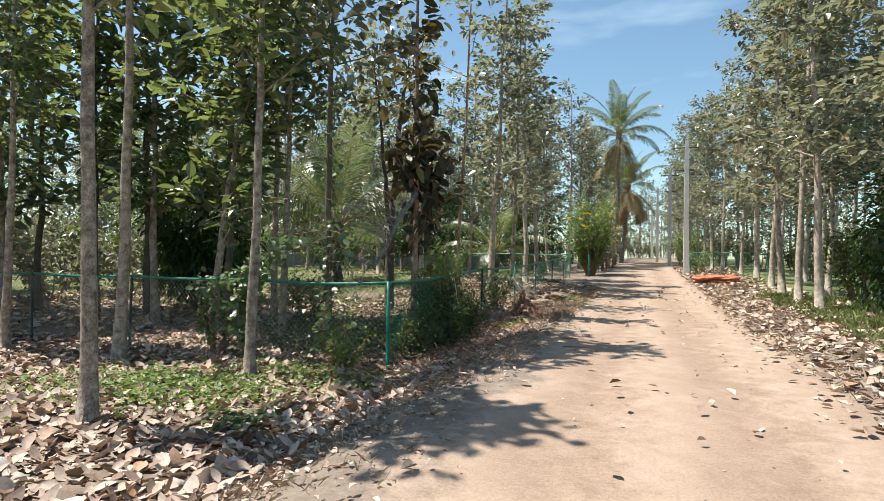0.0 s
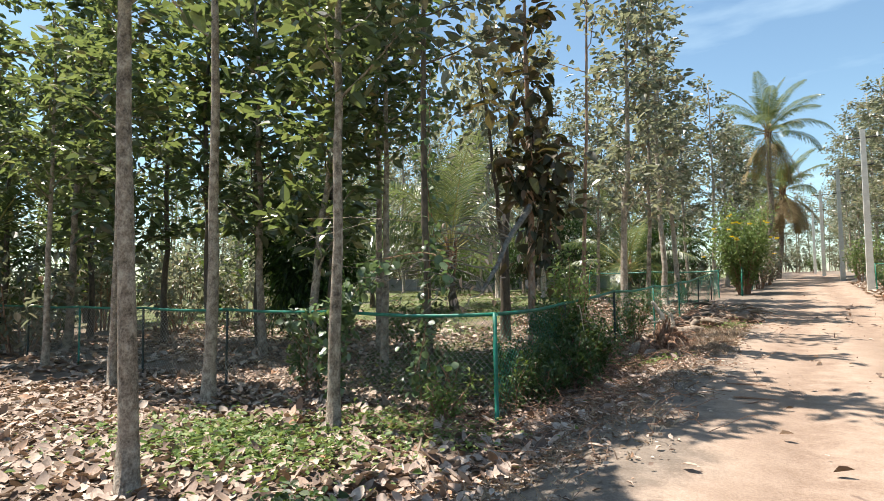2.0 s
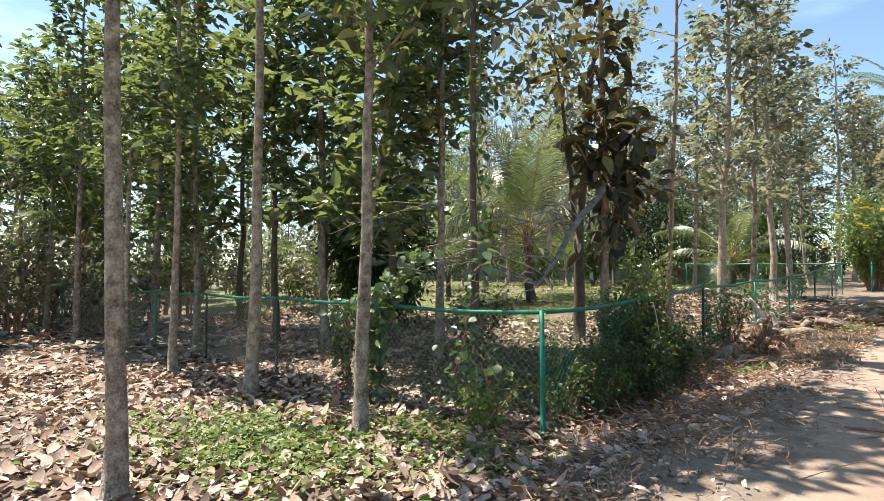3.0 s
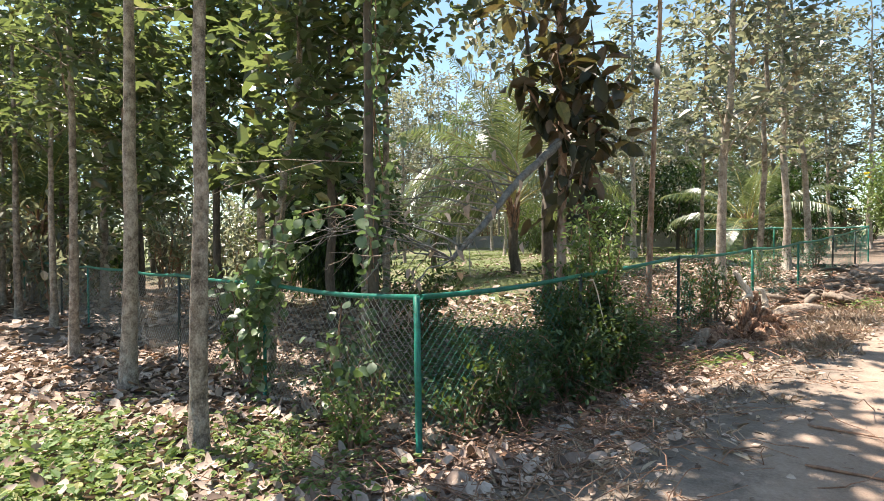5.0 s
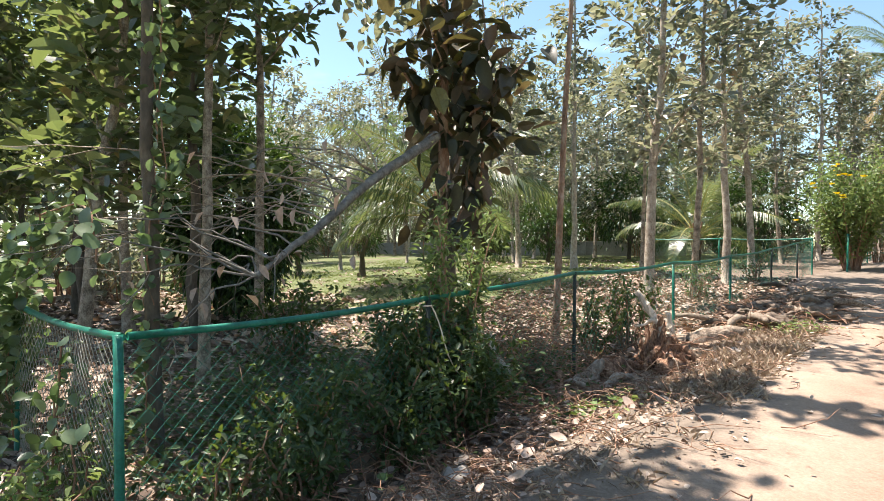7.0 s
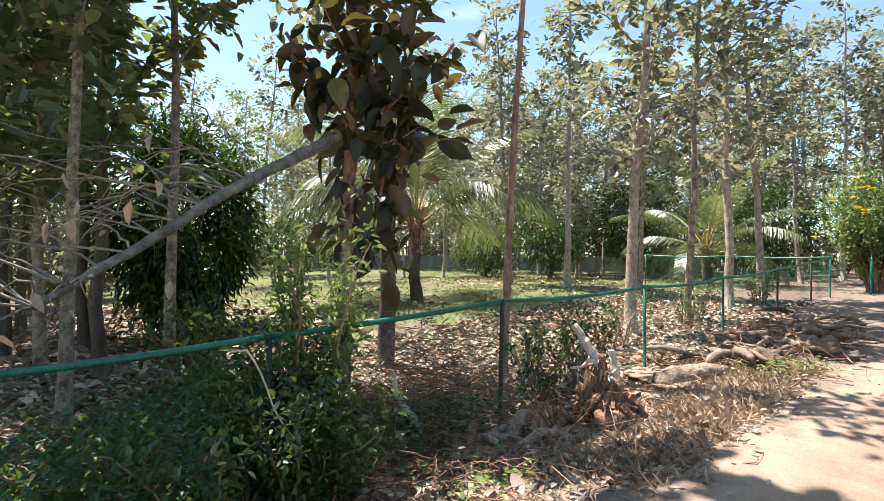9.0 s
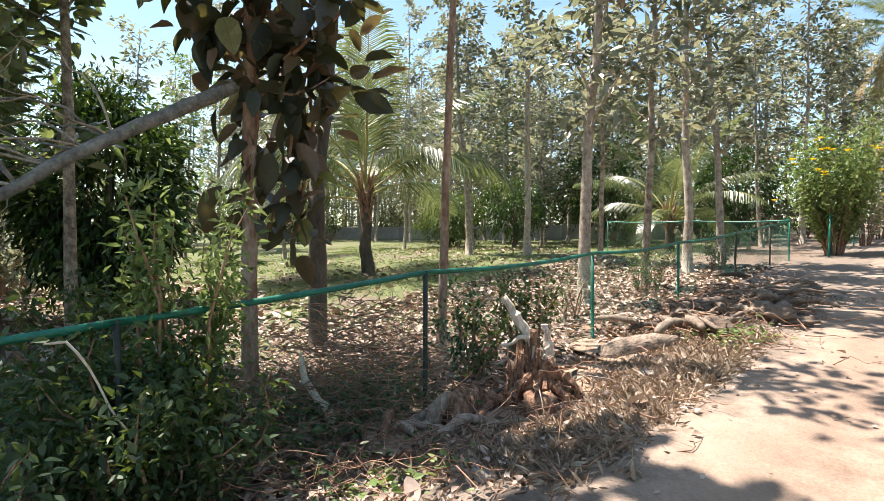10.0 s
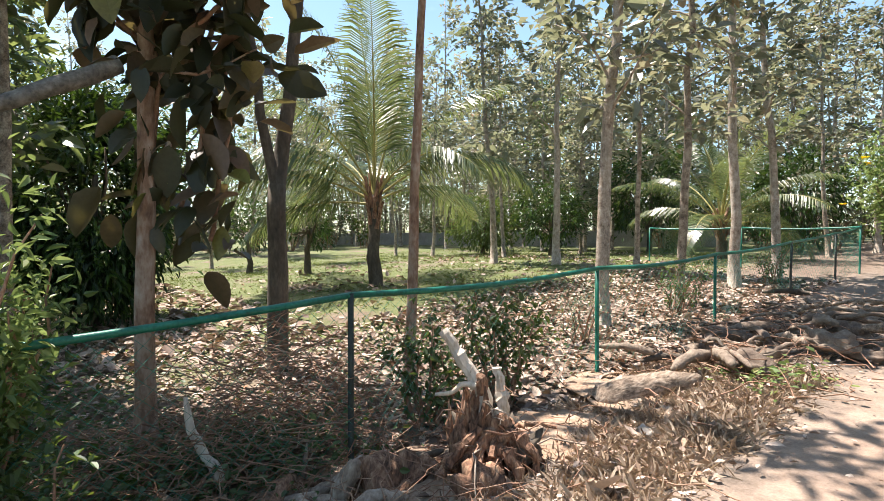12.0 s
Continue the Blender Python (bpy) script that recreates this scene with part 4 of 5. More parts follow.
shrub("leafy_shrub", "green bush at the track's far edge", -2.4, 36.6, (1.2, 1.6, 2.6), 1000, 0.16, LEAF_DUSTY, 12)
shrub("leafy_shrub", "green bush at the track's far edge", -2.2, 41.0, (1.2, 1.6, 2.4), 900, 0.16, LEAF_DUSTY, 12)

flower_bush = shrub("flowering_bush", "large light-green bush with yellow flowers by the fence corner", -2.75, 31.4, (1.75, 1.7, 3.7), 8000, 0.15, LEAF_BRIGHT, 34)
for i in range(20):
    az, el = rng.uniform(2.4, 6.6), rng.uniform(0.1, 1.5)
    c = np.array([math.cos(az) * math.cos(el) * 1.75, math.sin(az) * math.cos(el) * 1.7, 1.1 + 2.8 * math.sin(el)])
    ang = np.arange(7) * 0.9
    petals = Shape().leaves(np.repeat(c[None], 7, 0), np.stack([np.cos(ang), np.sin(ang) , 0.5 + 0 * ang], 1), 0.12, 0.8)
    put("flower", petals.mesh("flower", FLOWER), flower_bush, "yellow flower")


def vine(label, paths, per_metre, leaf, material, spread=0.1, stem=0.008, width=0.85, hang=0.5):
    root = thing("climbing_vine", *paths[0][0], label, "vine")
    o = np.array(paths[0][0])
    shp = Shape()
    for p in paths:
        p = np.array(p, float) - o
        seg = np.linalg.norm(np.diff(p, axis=0), axis=1)
        run = np.concatenate([[0], np.cumsum(seg)])
        t = np.linspace(0, run[-1], max(int(run[-1] / 0.12), 4))
        line = np.stack([np.interp(t, run, p[:, c]) for c in range(3)], 1) + rng.normal(0, 0.012, (len(t), 3))
        put("stem", Shape().tube(line, stem, 5).mesh("stem", TWIG, True), root)
        k = int(run[-1] * per_metre)
        at = rng.uniform(0, run[-1], k)
        pos = np.stack([np.interp(at, run, p[:, c]) for c in range(3)], 1) + rng.normal(0, spread, (k, 3))
        way = rng.normal(0, 0.7, (k, 3)) + np.array([0.15, -0.25, -hang])
        shp.broad(pos, way, leaf * rng.uniform(0.6, 1.3, k), width, 0.2)
    put("foliage", shp.mesh("foliage", material, True), root)


vine("green heart-leaved vine arching over the fence rail", [[(-7.6, 8.0, 0.95), (-6.9, 8.02, 1.2), (-6.35, 7.98, 1.35), (-5.95, 8.0, 1.65), (-5.6, 8.0, 1.95)], [(-6.5, 7.97, -0.05), (-6.55, 7.96, 0.5), (-6.4, 7.97, 1.1), (-6.2, 8.0, 1.4)], [(-6.75, 7.95, 0.3), (-6.6, 7.95, 0.8), (-6.35, 7.97, 1.2)]], 95, 0.12, LEAF_VINE, 0.1)
vine("pale green creeper spreading over the wire mesh", [[(-5.05, 7.97, -0.1), (-4.95, 7.96, 0.5), (-4.85, 7.97, 1.05)], [(-4.95, 7.97, 0.0), (-5.05, 7.96, 0.4), (-4.85, 7.97, 0.8)], [(-4.55, 7.97, -0.1), (-4.45, 7.95, 0.25), (-4.6, 7.95, 0.5)], [(-7.2, 7.97, 0.1), (-7.1, 7.96, 0.7), (-7.3, 7.97, 1.1)]], 42, 0.1, LEAF_VINE, 0.12)
vine("thin vine trailing from twigs above the fence", [[(-5.6, 8.0, 1.95), (-5.0, 8.1, 2.05), (-4.6, 8.1, 1.9), (-4.55, 8.1, 1.6)]], 22, 0.13, LEAF_VINE, 0.07)
vine("vines wrapped round a tree stem", [[(-5.3, 8.7, 0.0), (-5.42, 8.72, 1.2), (-5.28, 8.85, 2.4), (-5.4, 8.72, 3.6), (-5.3, 8.8, 5.0)], [(-5.42, 8.85, 0.2), (-5.28, 8.7, 1.8), (-5.42, 8.85, 3.2), (-5.3, 8.75, 4.6)]], 34, 0.105, LEAF_VINE, 0.1)
vine("thick creeper hiding a trunk under large dark brown-green leaves", [
    [(-5.18, 12.34, 2.2), (-5.15, 12.4, 3.0), (-5.2, 12.3, 4.2), (-5.15, 12.3, 5.6)], [(-5.1, 12.5, 1.9), (-5.08, 12.7, 2.5), (-5.0, 12.75, 3.3), (-5.1, 12.5, 4.4), (-5.3, 12.2, 5.4)],
    [(-5.05, 12.75, 1.8), (-5.0, 12.9, 2.6), (-4.95, 12.9, 3.5), (-4.8, 13.1, 4.3)], [(-5.1, 12.4, 3.2), (-5.35, 12.0, 3.7), (-5.6, 11.75, 4.3)], [(-5.0, 12.5, 3.4), (-4.75, 12.9, 3.8), (-4.5, 13.25, 4.3)],
    [(-5.3, 12.1, 3.6), (-5.0, 12.5, 4.2), (-4.7, 13.0, 4.8)]], 26, 0.33, LEAF_BIG, 0.17, 0.02, 0.5, 0.75)
host = tree_variant("vine_covered_tree", "stout pale-barked tree smothered in a large-leaved creeper", "tree", 10.5, 0.085, 2.6, 1.0, 14, 16, 0.36, BARK_RED, LEAF_BIG, 0.1, 70, width=0.58, big=True)
place(host, -5.18, 12.29, 40, 1.0, first=True)


# undergrowth that closes the woods near the ground
UNDER = [shrub("undergrowth_bush", "leafy undergrowth bush at the foot of the woods", 0, -30, (1.5, 1.5, 2.0 + 0.5 * i), 700, 0.2, (LEAF_DUSTY, LEAF_SHRUB, LEAF_DUSTY)[i], 8) for i in range(3)]
spots = [(-6.5 - 2.6 * k + rng.normal(0, 0.5), 40.5 + rng.normal(0, 0.8) - 0.16 * k) for k in range(13)] + [(-7.0 - 3.0 * k, 47 + rng.normal(0, 1)) for k in range(12)] + [(-37 + rng.normal(0, 1.2), -8 + 2.3 * k) for k in range(20)] + [(-31 + rng.normal(0, 0.8), 15.5 + 2.4 * k) for k in range(8)] + [(-27 + rng.normal(0, 1.0), 3.0 + 1.9 * k) for k in range(7)] + [(7.5 + 2.6 * (k % 5), 15 + 3.4 * k + rng.normal(0, 0.5)) for k in range(14)] + [(5.6 + 1.9 * k, 44 + rng.normal(0, 1)) for k in range(10)] + [(4.6 + 1.8 * (k % 3), 52 + 3 * k) for k in range(12)] + [(18 + rng.normal(0, 0.6), 12 + 2.6 * k) for k in range(12)] + [(-6 + 2 * k, 100 + rng.normal(0, 2)) for k in range(7)] + [(-5 + 2 * k, 88 + rng.normal(0, 1)) for k in range(6)] + [(-40 + 3.3 * k, -9 + rng.normal(0, 0.6)) for k in range(20)]
spots += [(-18.0, 12.6), (-20.2, 9.8), (-22.4, 12.2), (-24.2, 7.6), (-19.2, 14.8), (-23.2, 15.6), (-17.0, 14.6), (-25.5, 11.0), (-21.6, 6.4), (-18.4, 8.2)] + [(-5.6 - 2.5 * k, 44.2 + rng.normal(0, 0.6)) for k in range(14)]
for i, (x, y) in enumerate(spots):
    place(UNDER[i % 3], x, y, 61 * i, rng.uniform(0.85, 1.35), first=i < 3)


# ---- fallen bough ----
def bough():
    root = thing("fallen_branch", -5.1, 12.1, 3.1, "dead grey bough leaning from a tree onto the fence rail", "branch")
    o = np.array([-5.1, 12.1, 3.1])
    main = wander((-5.1, 12.1, 3.15), (-4.75, 9.4, 1.45), 14, 0.06) - o
    put("bough", Shape().tube(main, np.linspace(0.07, 0.028, 14), 9, 0.04).mesh("bough", GREYWOOD, True), root)
    for i in range(30):
        b = main[int(rng.integers(5, 14))]
        reach = min(rng.uniform(0.8, 2.5), (b[1] + o[1] - 7.8) / 0.75)
        way = np.array([-0.58, -0.68, -0.03]) + rng.normal(0, 0.42, 3) * (1, 1, 0.5)
        p = wander(b, b + way * reach, 12, 0.12)
        p[:, 2] += reach * (0.14 * np.sin(np.linspace(0, np.pi, 12)) - rng.uniform(-0.04, 0.3) * np.linspace(0, 1, 12) ** 2)
        p[:, 2] = np.maximum(p[:, 2], 0.3 - o[2])
        put("twig", Shape().tube(p, np.linspace(0.012, 0.003, 12), 5).mesh("twig", GREYWOOD if i % 3 else DEADWOOD, True), root)
        for j in range(2):
            at = p[int(rng.integers(4, 11))]
            q = wander(at, at + way * rng.uniform(0.2, 0.7) + rng.normal(0, 0.16, 3) + (0, 0, -0.08), 6, 0.05)
            put("twig", Shape().tube(q, np.linspace(0.006, 0.0018, 6), 4).mesh("twig", DEADWOOD, True), root)
    for i in range(24):
        at = main[int(rng.integers(7, 14))] + rng.normal(0, 0.35, 3) + (0, -0.5, -0.1)
        put("dead_leaf", Shape().leaves(at[None], rng.normal(0, 0.4, (1, 3)) + (0, 0, -1.0), rng.uniform(0.08, 0.2, 1), 0.4, 0.2).mesh("dead_leaf", LITTER), root)


bough()


# ---- uprooted stump and loose wood ----
def along(pts, k=12):
    """A smooth line through a few points."""
    pts = np.array(pts, float)
    t = np.linspace(0, len(pts) - 1, k)
    line = np.stack([np.interp(t, range(len(pts)), pts[:, c]) for c in range(3)], 1)
    line[1:-1] = (line[:-2] + line[1:-1] * 2 + line[2:]) / 4
    return line


def stump(x, y):
    """Local x runs along the road-side view, y away from the track."""
    root = thing("tree_stump", x, y, gz(x, y) - 0.06, "uprooted tree stump with red-brown roots and two bleached prongs", "stump")
    root.rotation_euler = (0, 0, radians(38))
    # solid lump; its dark colour stands in for shade between the roots
    core = put("root_ball", lump("root_ball", (0.24, 0.18, 0.36), BARK_DARK, 3, 0.9, 4), root, "solid root ball coloured dark as a shaded hollow")
    core.location = (0.12, 0.08, 0)
    prongs = [([(0.02, 0.02, 0.5), (0.02, 0.01, 0.62), (-0.03, 0.0, 0.74), (-0.12, 0.0, 0.87), (-0.2, 0, 0.99), (-0.26, 0.0, 1.08)], 0.066), ([(0.03, -0.05, 0.34), (0.12, -0.06, 0.44), (0.16, -0.04, 0.56), (0.14, -0.02, 0.7), (0.11, 0.0, 0.84)], 0.066)]
    for pts, r in prongs:
        girth = np.linspace(r, r * 0.5, 16) * rng.uniform(0.86, 1.14, 16)
        put("prong", Shape().tube(along(pts, 16) + rng.normal(0, 0.004, (16, 3)), girth, 8, 0.09).mesh("prong", WHITEWOOD), root, "bleached bare prong")
    put("knot", Shape().tube(along([(0.0, -0.03, 0.66), (0.02, -0.05, 0.76), (-0.02, -0.05, 0.8)], 7), [0.03, 0.042, 0.046, 0.042, 0.034, 0.024, 0.01], 8, 0.12).mesh("knot", ROOTWOOD), root)
    put("dead_twig", Shape().tube(along([(-0.03, -0.06, 0.72), (-0.12, -0.08, 0.74), (-0.18, -0.08, 0.67), (-0.3, -0.1, 0.66)]), np.linspace(0.026, 0.012, 12), 6, 0.1).mesh("dead_twig", WHITEWOOD, True), root, "bleached crooked twig")
    # splintered wood of the torn trunk
    for i in range(36):
        k = rng.uniform(-0.17, 0.07)
        h = rng.uniform(0.45, 0.76) * (1 - 1.2 * abs(k + 0.04))
        a = np.array([k, rng.uniform(-0.12, 0.08), rng.uniform(0.0, 0.25)])
        line = wander(a, a + np.array([rng.normal(0, 0.04), rng.normal(0, 0.02), max(h - a[2], 0.15)]), 8, 0.025)
        put("splinter", Shape().tube(line, rng.uniform(0.022, 0.05) * np.array([0.6, 0.9, 1.1, 1.0, 0.9, 0.7, 0.45, 0.12]), 6, 0.24).mesh("splinter", ROOTWOOD), root, "splintered red-brown wood")
    roots = [([(0.17, -0.06, 0.52), (0.07, -0.13, 0.42), (-0.08, -0.17, 0.28), (-0.17, -0.19, 0.2)], 0.062), ([(0.0, -0.12, 0.45), (-0.14, -0.22, 0.32), (-0.22, -0.28, 0.22), (-0.24, -0.34, 0.2)], 0.05),
             ([(0.1, -0.1, 0.4), (0.27, -0.12, 0.42), (0.39, -0.16, 0.3), (0.4, -0.2, 0.08)], 0.055), ([(0.12, -0.14, 0.34), (0.24, -0.24, 0.3), (0.3, -0.28, 0.14), (0.22, -0.3, 0.0)], 0.05), ([(0.1, 0, 0.35), (0.3, 0.05, 0.44), (0.5, 0.1, 0.42)], 0.028),
             ([(0.1, -0.1, 0.3), (0.12, -0.24, 0.2), (0.06, -0.34, 0.02)], 0.06), ([(-0.1, 0, 0.25), (-0.34, -0.05, 0.14), (-0.6, -0.1, 0.04)], 0.045), ([(0.0, -0.15, 0.2), (-0.1, -0.35, 0.1), (-0.12, -0.5, 0.0)], 0.045), ([(0.05, 0.1, 0.2), (0.2, 0.3, 0.1), (0.25, 0.45, 0.0)], 0.05), ([(-0.1, 0.1, 0.3), (-0.2, 0.3, 0.15), (-0.25, 0.45, 0.0)], 0.05)]
    for pts, r in roots:
        put("root", Shape().tube(along(pts, 14) + rng.normal(0, 0.01, (14, 3)), np.linspace(r, r * 0.35, 14) * rng.uniform(0.75, 1.25, 14), 9, 0.13).mesh("root", ROOTWOOD), root)
    for i in range(26):
        az = rng.uniform(-2.8, 0.8)
        a = np.array([0.08 + math.cos(az) * 0.12, math.sin(az) * 0.12, rng.uniform(0.25, 0.5)])
        c = np.array([0.08 + math.cos(az) * rng.uniform(0.2, 0.42), math.sin(az) * rng.uniform(0.2, 0.36), rng.uniform(0.0, 0.25)])
        put("root", Shape().tube(wander(a, c, 10, 0.1), np.linspace(rng.uniform(0.014, 0.036), 0.006, 10) * rng.uniform(0.8, 1.2, 10), 6, 0.15).mesh("root", ROOTWOOD), root)
    for i in range(46):
        a = rng.normal(0, 0.14, 3) + (0.08, -0.12, 0.32)
        put("rootlet", Shape().tube(wander(a, a + rng.normal(0, 0.24, 3) * (1, 1, 0.7) + (0, -0.05, -0.12), 7, 0.1), np.linspace(0.007, 0.002, 7), 4).mesh("rootlet", TWIG if i % 3 else DEADWOOD, True), root)


stump(-2.88, 13.79)


def stick(name, label, pts, r, material, bumpy=0.08):
    pts = np.array(pts, float)
    t = np.linspace(0, len(pts) - 1, 12)
    line = np.stack([np.interp(t, range(len(pts)), pts[:, k]) for k in range(3)], 1)
    o = line[0].copy()
    ob = put(name, Shape().tube(line - o + rng.normal(0, r * 0.06, line.shape), np.linspace(r, r * 0.55, 12) * np.array([0.55, 0.92] + [1.0] * 8 + [0.9, 0.5]) * rng.uniform(1 - bumpy, 1 + bumpy, 12), 10, bumpy).mesh(name, material, True))
    ob.location = o
    return tagged(ob, label, "wood")


def on(x, y, h=0.0):
    return (x, y, gz(x, y) + h)


stick("dead_branch", "crooked bleached branch standing among brushwood", [on(-4.12, 12.5, 0.0), on(-4.14, 12.48, 0.16), on(-4.26, 12.42, 0.28), on(-4.36, 12.36, 0.46), on(-4.38, 12.34, 0.68)], 0.045, WHITEWOOD)
stick("dead_branch", "grey dead branch lying on the litter", [on(-4.8, 12.0, 0.05), on(-4.2, 12.15, 0.08), on(-3.85, 12.2, 0.03)], 0.045, DEADWOOD)
stick("dead_branch", "thin bleached stick among dead leaves", [on(-3.9, 13.0, 0.02), on(-3.85, 13.0, 0.3)], 0.02, DEADWOOD)
stick("broken_root", "pale broken root stub on the verge", [on(-3.35, 12.9, 0.0), on(-3.3, 12.95, 0.18), on(-3.22, 13.02, 0.34)], 0.085, DEADWOOD)
stick("broken_root", "pale broken root stub on the verge", [on(-3.6, 12.85, 0.03), on(-3.42, 12.98, 0.16), on(-3.35, 13.15, 0.3)], 0.05, DEADWOOD)
stick("broken_root", "weathered root lying beside a stump", [on(-3.5, 12.75, 0.12), on(-3.3, 12.7, 0.1), on(-3.15, 12.65, 0.0)], 0.04, DEADWOOD)
stick("dead_branch", "dark branch lying towards the stump", [on(-3.55, 13.5, 0.05), on(-3.1, 13.65, 0.22)], 0.04, BARK_DARK)
stick("dead_branch", "long thin root lying in dust", [on(-3.1, 13.0, 0.03), on(-2.6, 13.3, 0.05), on(-2.3, 13.6, 0.03)], 0.03, DEADWOOD)
for i, (x, y, az, ln, h, r) in enumerate([(-3.75, 12.55, 0.6, 0.7, 0.12, 0.05), (-3.5, 12.5, 2.2, 0.45, 0.2, 0.055), (-3.15, 12.75, 1.1, 0.5, 0.14, 0.06), (-3.9, 12.9, 0.2, 0.8, 0.1, 0.04), (-2.95, 13.2, 2.7, 0.6, 0.1, 0.05), (-3.3, 13.35, 0.4, 0.4, 0.2, 0.06)]):
    c, d = math.cos(az) * ln, math.sin(az) * ln
    stick("broken_root", "weathered broken root lying in a heap beside the stump", [on(x, y, 0.02), on(x + c * 0.5, y + d * 0.5 + 0.05, h), on(x + c, y + d, h * 0.6)], r, (DEADWOOD, ROOTWOOD)[i % 2], 0.12)
stick("dead_branch", "dry stick lying across the track's edge", [on(-1.35, 9.7, 0.015), on(-0.9, 9.75, 0.02)], 0.012, TWIG)
stick("dead_branch", "dry stick lying on the track's edge", [on(-1.2, 8.9, 0.015), on(-0.75, 9.0, 0.02)], 0.012, TWIG)
for i, (x, y, s, lab) in enumerate([(-3.2, 13.25, 0.2, "red-brown broken root clod"), (-2.6, 13.5, 0.16, "red-brown broken root clod")]):
    ob = tagged(put("root_clod", lump("root_clod", (s, s * 0.8, s * 1.4), ROOTWOOD, 11 + i, 0.7)), lab + " beside the stump", "wood")
    ob.location = on(x, y, -0.02)
for i, (x, y, s, h) in enumerate([(-2.9, 13.6, 0.7, 0.1), (-2.5, 14.6, 0.8, 0.06), (-3.3, 13.0, 0.7, 0.08), (-2.8, 16.2, 0.9, 0.06)]):
    ob = tagged(put("earth_mound", lump("earth_mound", (s, s * 0.85, h), EARTHY, 20 + i, 0.3)), "low mound of loose brown earth on the verge", "earth")
    ob.location = on(x, y, -0.03)

# felled log and the heap of husks and logs further on
stick("bare_vine_stem", "thin pale vine stem looping over the hedge", [(-3.50, 10.24, 1.22), (-3.50, 10.35, 1.22), (-3.50, 10.46, 1.03), (-3.50, 10.55, 0.79), (-3.50, 10.66, 0.62), (-3.50, 10.85, 0.47)], 0.008, WHITEWOOD, 0.03)
stick("climber_stem", "thick pale climber stem hanging beside a leafy trunk", [(-5.15, 12.38, 2.35), (-5.12, 12.55, 2.8), (-5.06, 12.78, 3.5), (-4.98, 13.0, 4.4), (-5.0, 12.9, 5.2)], 0.028, DEADWOOD, 0.06)
stick("felled_log", "short thick rough-barked log lying on the verge", [on(-3.08, 15.55, 0.02), on(-2.95, 15.85, 0.08), on(-2.75, 16.2, 0.1), on(-2.58, 16.6, 0.07)], 0.18, LOGWOOD, 0.1)
for i in range(64):
    x, y = -2.6 + rng.normal(0, 0.36), 17.1 + i * 0.075 + rng.normal(0, 0.3)
    az = rng.uniform(0, 6.28)
    ln = rng.uniform(0.3, 0.9)
    h = 0.06 + rng.uniform(0, 0.2)
    stick("palm_butt", "brown dried palm stalk butt in a roadside heap", [on(x, y, h), on(x + math.cos(az) * ln * 0.5, y + math.sin(az) * ln * 0.5, h + 0.05), on(x + math.cos(az) * ln, y + math.sin(az) * ln, h)], rng.uniform(0.02, 0.055) if i % 6 else 0.08, (HUSK, HUSK, BARK_DARK, LOGWOOD, HUSK)[i % 5], 0.14)
for i in range(16):
    x, y, s = -2.5 + rng.normal(0, 0.42), 17.0 + rng.uniform(0, 4.6), rng.uniform(0.12, 0.22)
    ob = tagged(put("coconut_husk", lump("coconut_husk", (s * 1.5, s * 0.7, s * 0.75), HUSK, 40 + i, 0.75)), "dried grey-brown coconut husk in a roadside heap", "husk", "husks in the roadside heap")
    ob.location = on(x, y, rng.uniform(0, 0.08))
    ob.rotation_euler = (0, 0, i * 1.9)
red = tagged(put("earth_mound", lump("earth_mound", (0.9, 1.3, 0.34), RED_EARTH, 33, 0.4, 4)), "small heap of bright red earth beside the track", "earth")
red.location = on(2.95, 26.6, -0.03)
for i, (x, y, s) in enumerate([(-5.0, 3.1, 0.14), (-4.6, 3.0, 0.1), (-3.4, 3.4, 0.08), (-3.45, 7.6, 0.1), (-3.2, 7.5, 0.12), (-2.5, 9.0, 0.06), (-2.2, 12.2, 0.08), (-2.3, 15.0, 0.09), (-2.9, 10.0, 0.13), (-3.1, 9.2, 0.1), (-1.9, 13.2, 0.05), (2.3, 7.2, 0.08), (2.6, 8.4, 0.1)]):
    ob = tagged(put("rock", lump("rock", (s, s * 0.8, s * 0.9), ROCK, 60 + i, 0.4, 2)), "small dusty grey rock among dead leaves", "rock", "rocks on the verge")
    ob.location = on(x, y, -0.01)


# ---- brushwood, grass and fallen leaves ----
def brushwood(label, cx, cy, sx, sy, h, count, r=0.006):
    shp = Shape()
    for i in range(count):
        x, y = cx + rng.normal(0, sx), cy + rng.normal(0, sy)
        k = math.exp(-((x - cx) / (1.6 * sx)) ** 2 - ((y - cy) / (1.6 * sy)) ** 2)
        az, ln = rng.uniform(0, 6.28), rng.uniform(0.25, 0.8)
        z = gz(x, y) + rng.uniform(0, h) * k
        a = np.array([x, y, z])
        c = a + np.array([math.cos(az) * ln, math.sin(az) * ln, rng.uniform(-0.15, 0.25)])
        c[2] = max(c[2], gz(c[0], c[1]) + 0.01)
        shp.tube(wander(a, c, 6, 0.09), np.linspace(r, r * 0.4, 6), 4)
    tagged(put("brushwood", shp.mesh("brushwood", TWIG, True)), label, "brushwood", kind="stuff")


brushwood("tangled heap of thin dry brown twigs behind the fence", -4.55, 13.1, 0.42, 0.6, 1.15, 560, 0.006)
brushwood("thin dry reddish twigs strewn over litter behind the fence", -4.8, 12.3, 0.7, 0.8, 0.4, 420, 0.005)
brushwood("scattered dry twigs on the verge", -3.2, 12.6, 0.7, 1.6, 0.2, 420, 0.005)
brushwood("dry twigs and roots under the fence", -3.4, 9.6, 0.8, 1.8, 0.15, 300, 0.005)
brushwood("dry twigs among debris", -2.6, 19.0, 0.6, 1.8, 0.3, 320, 0.007)
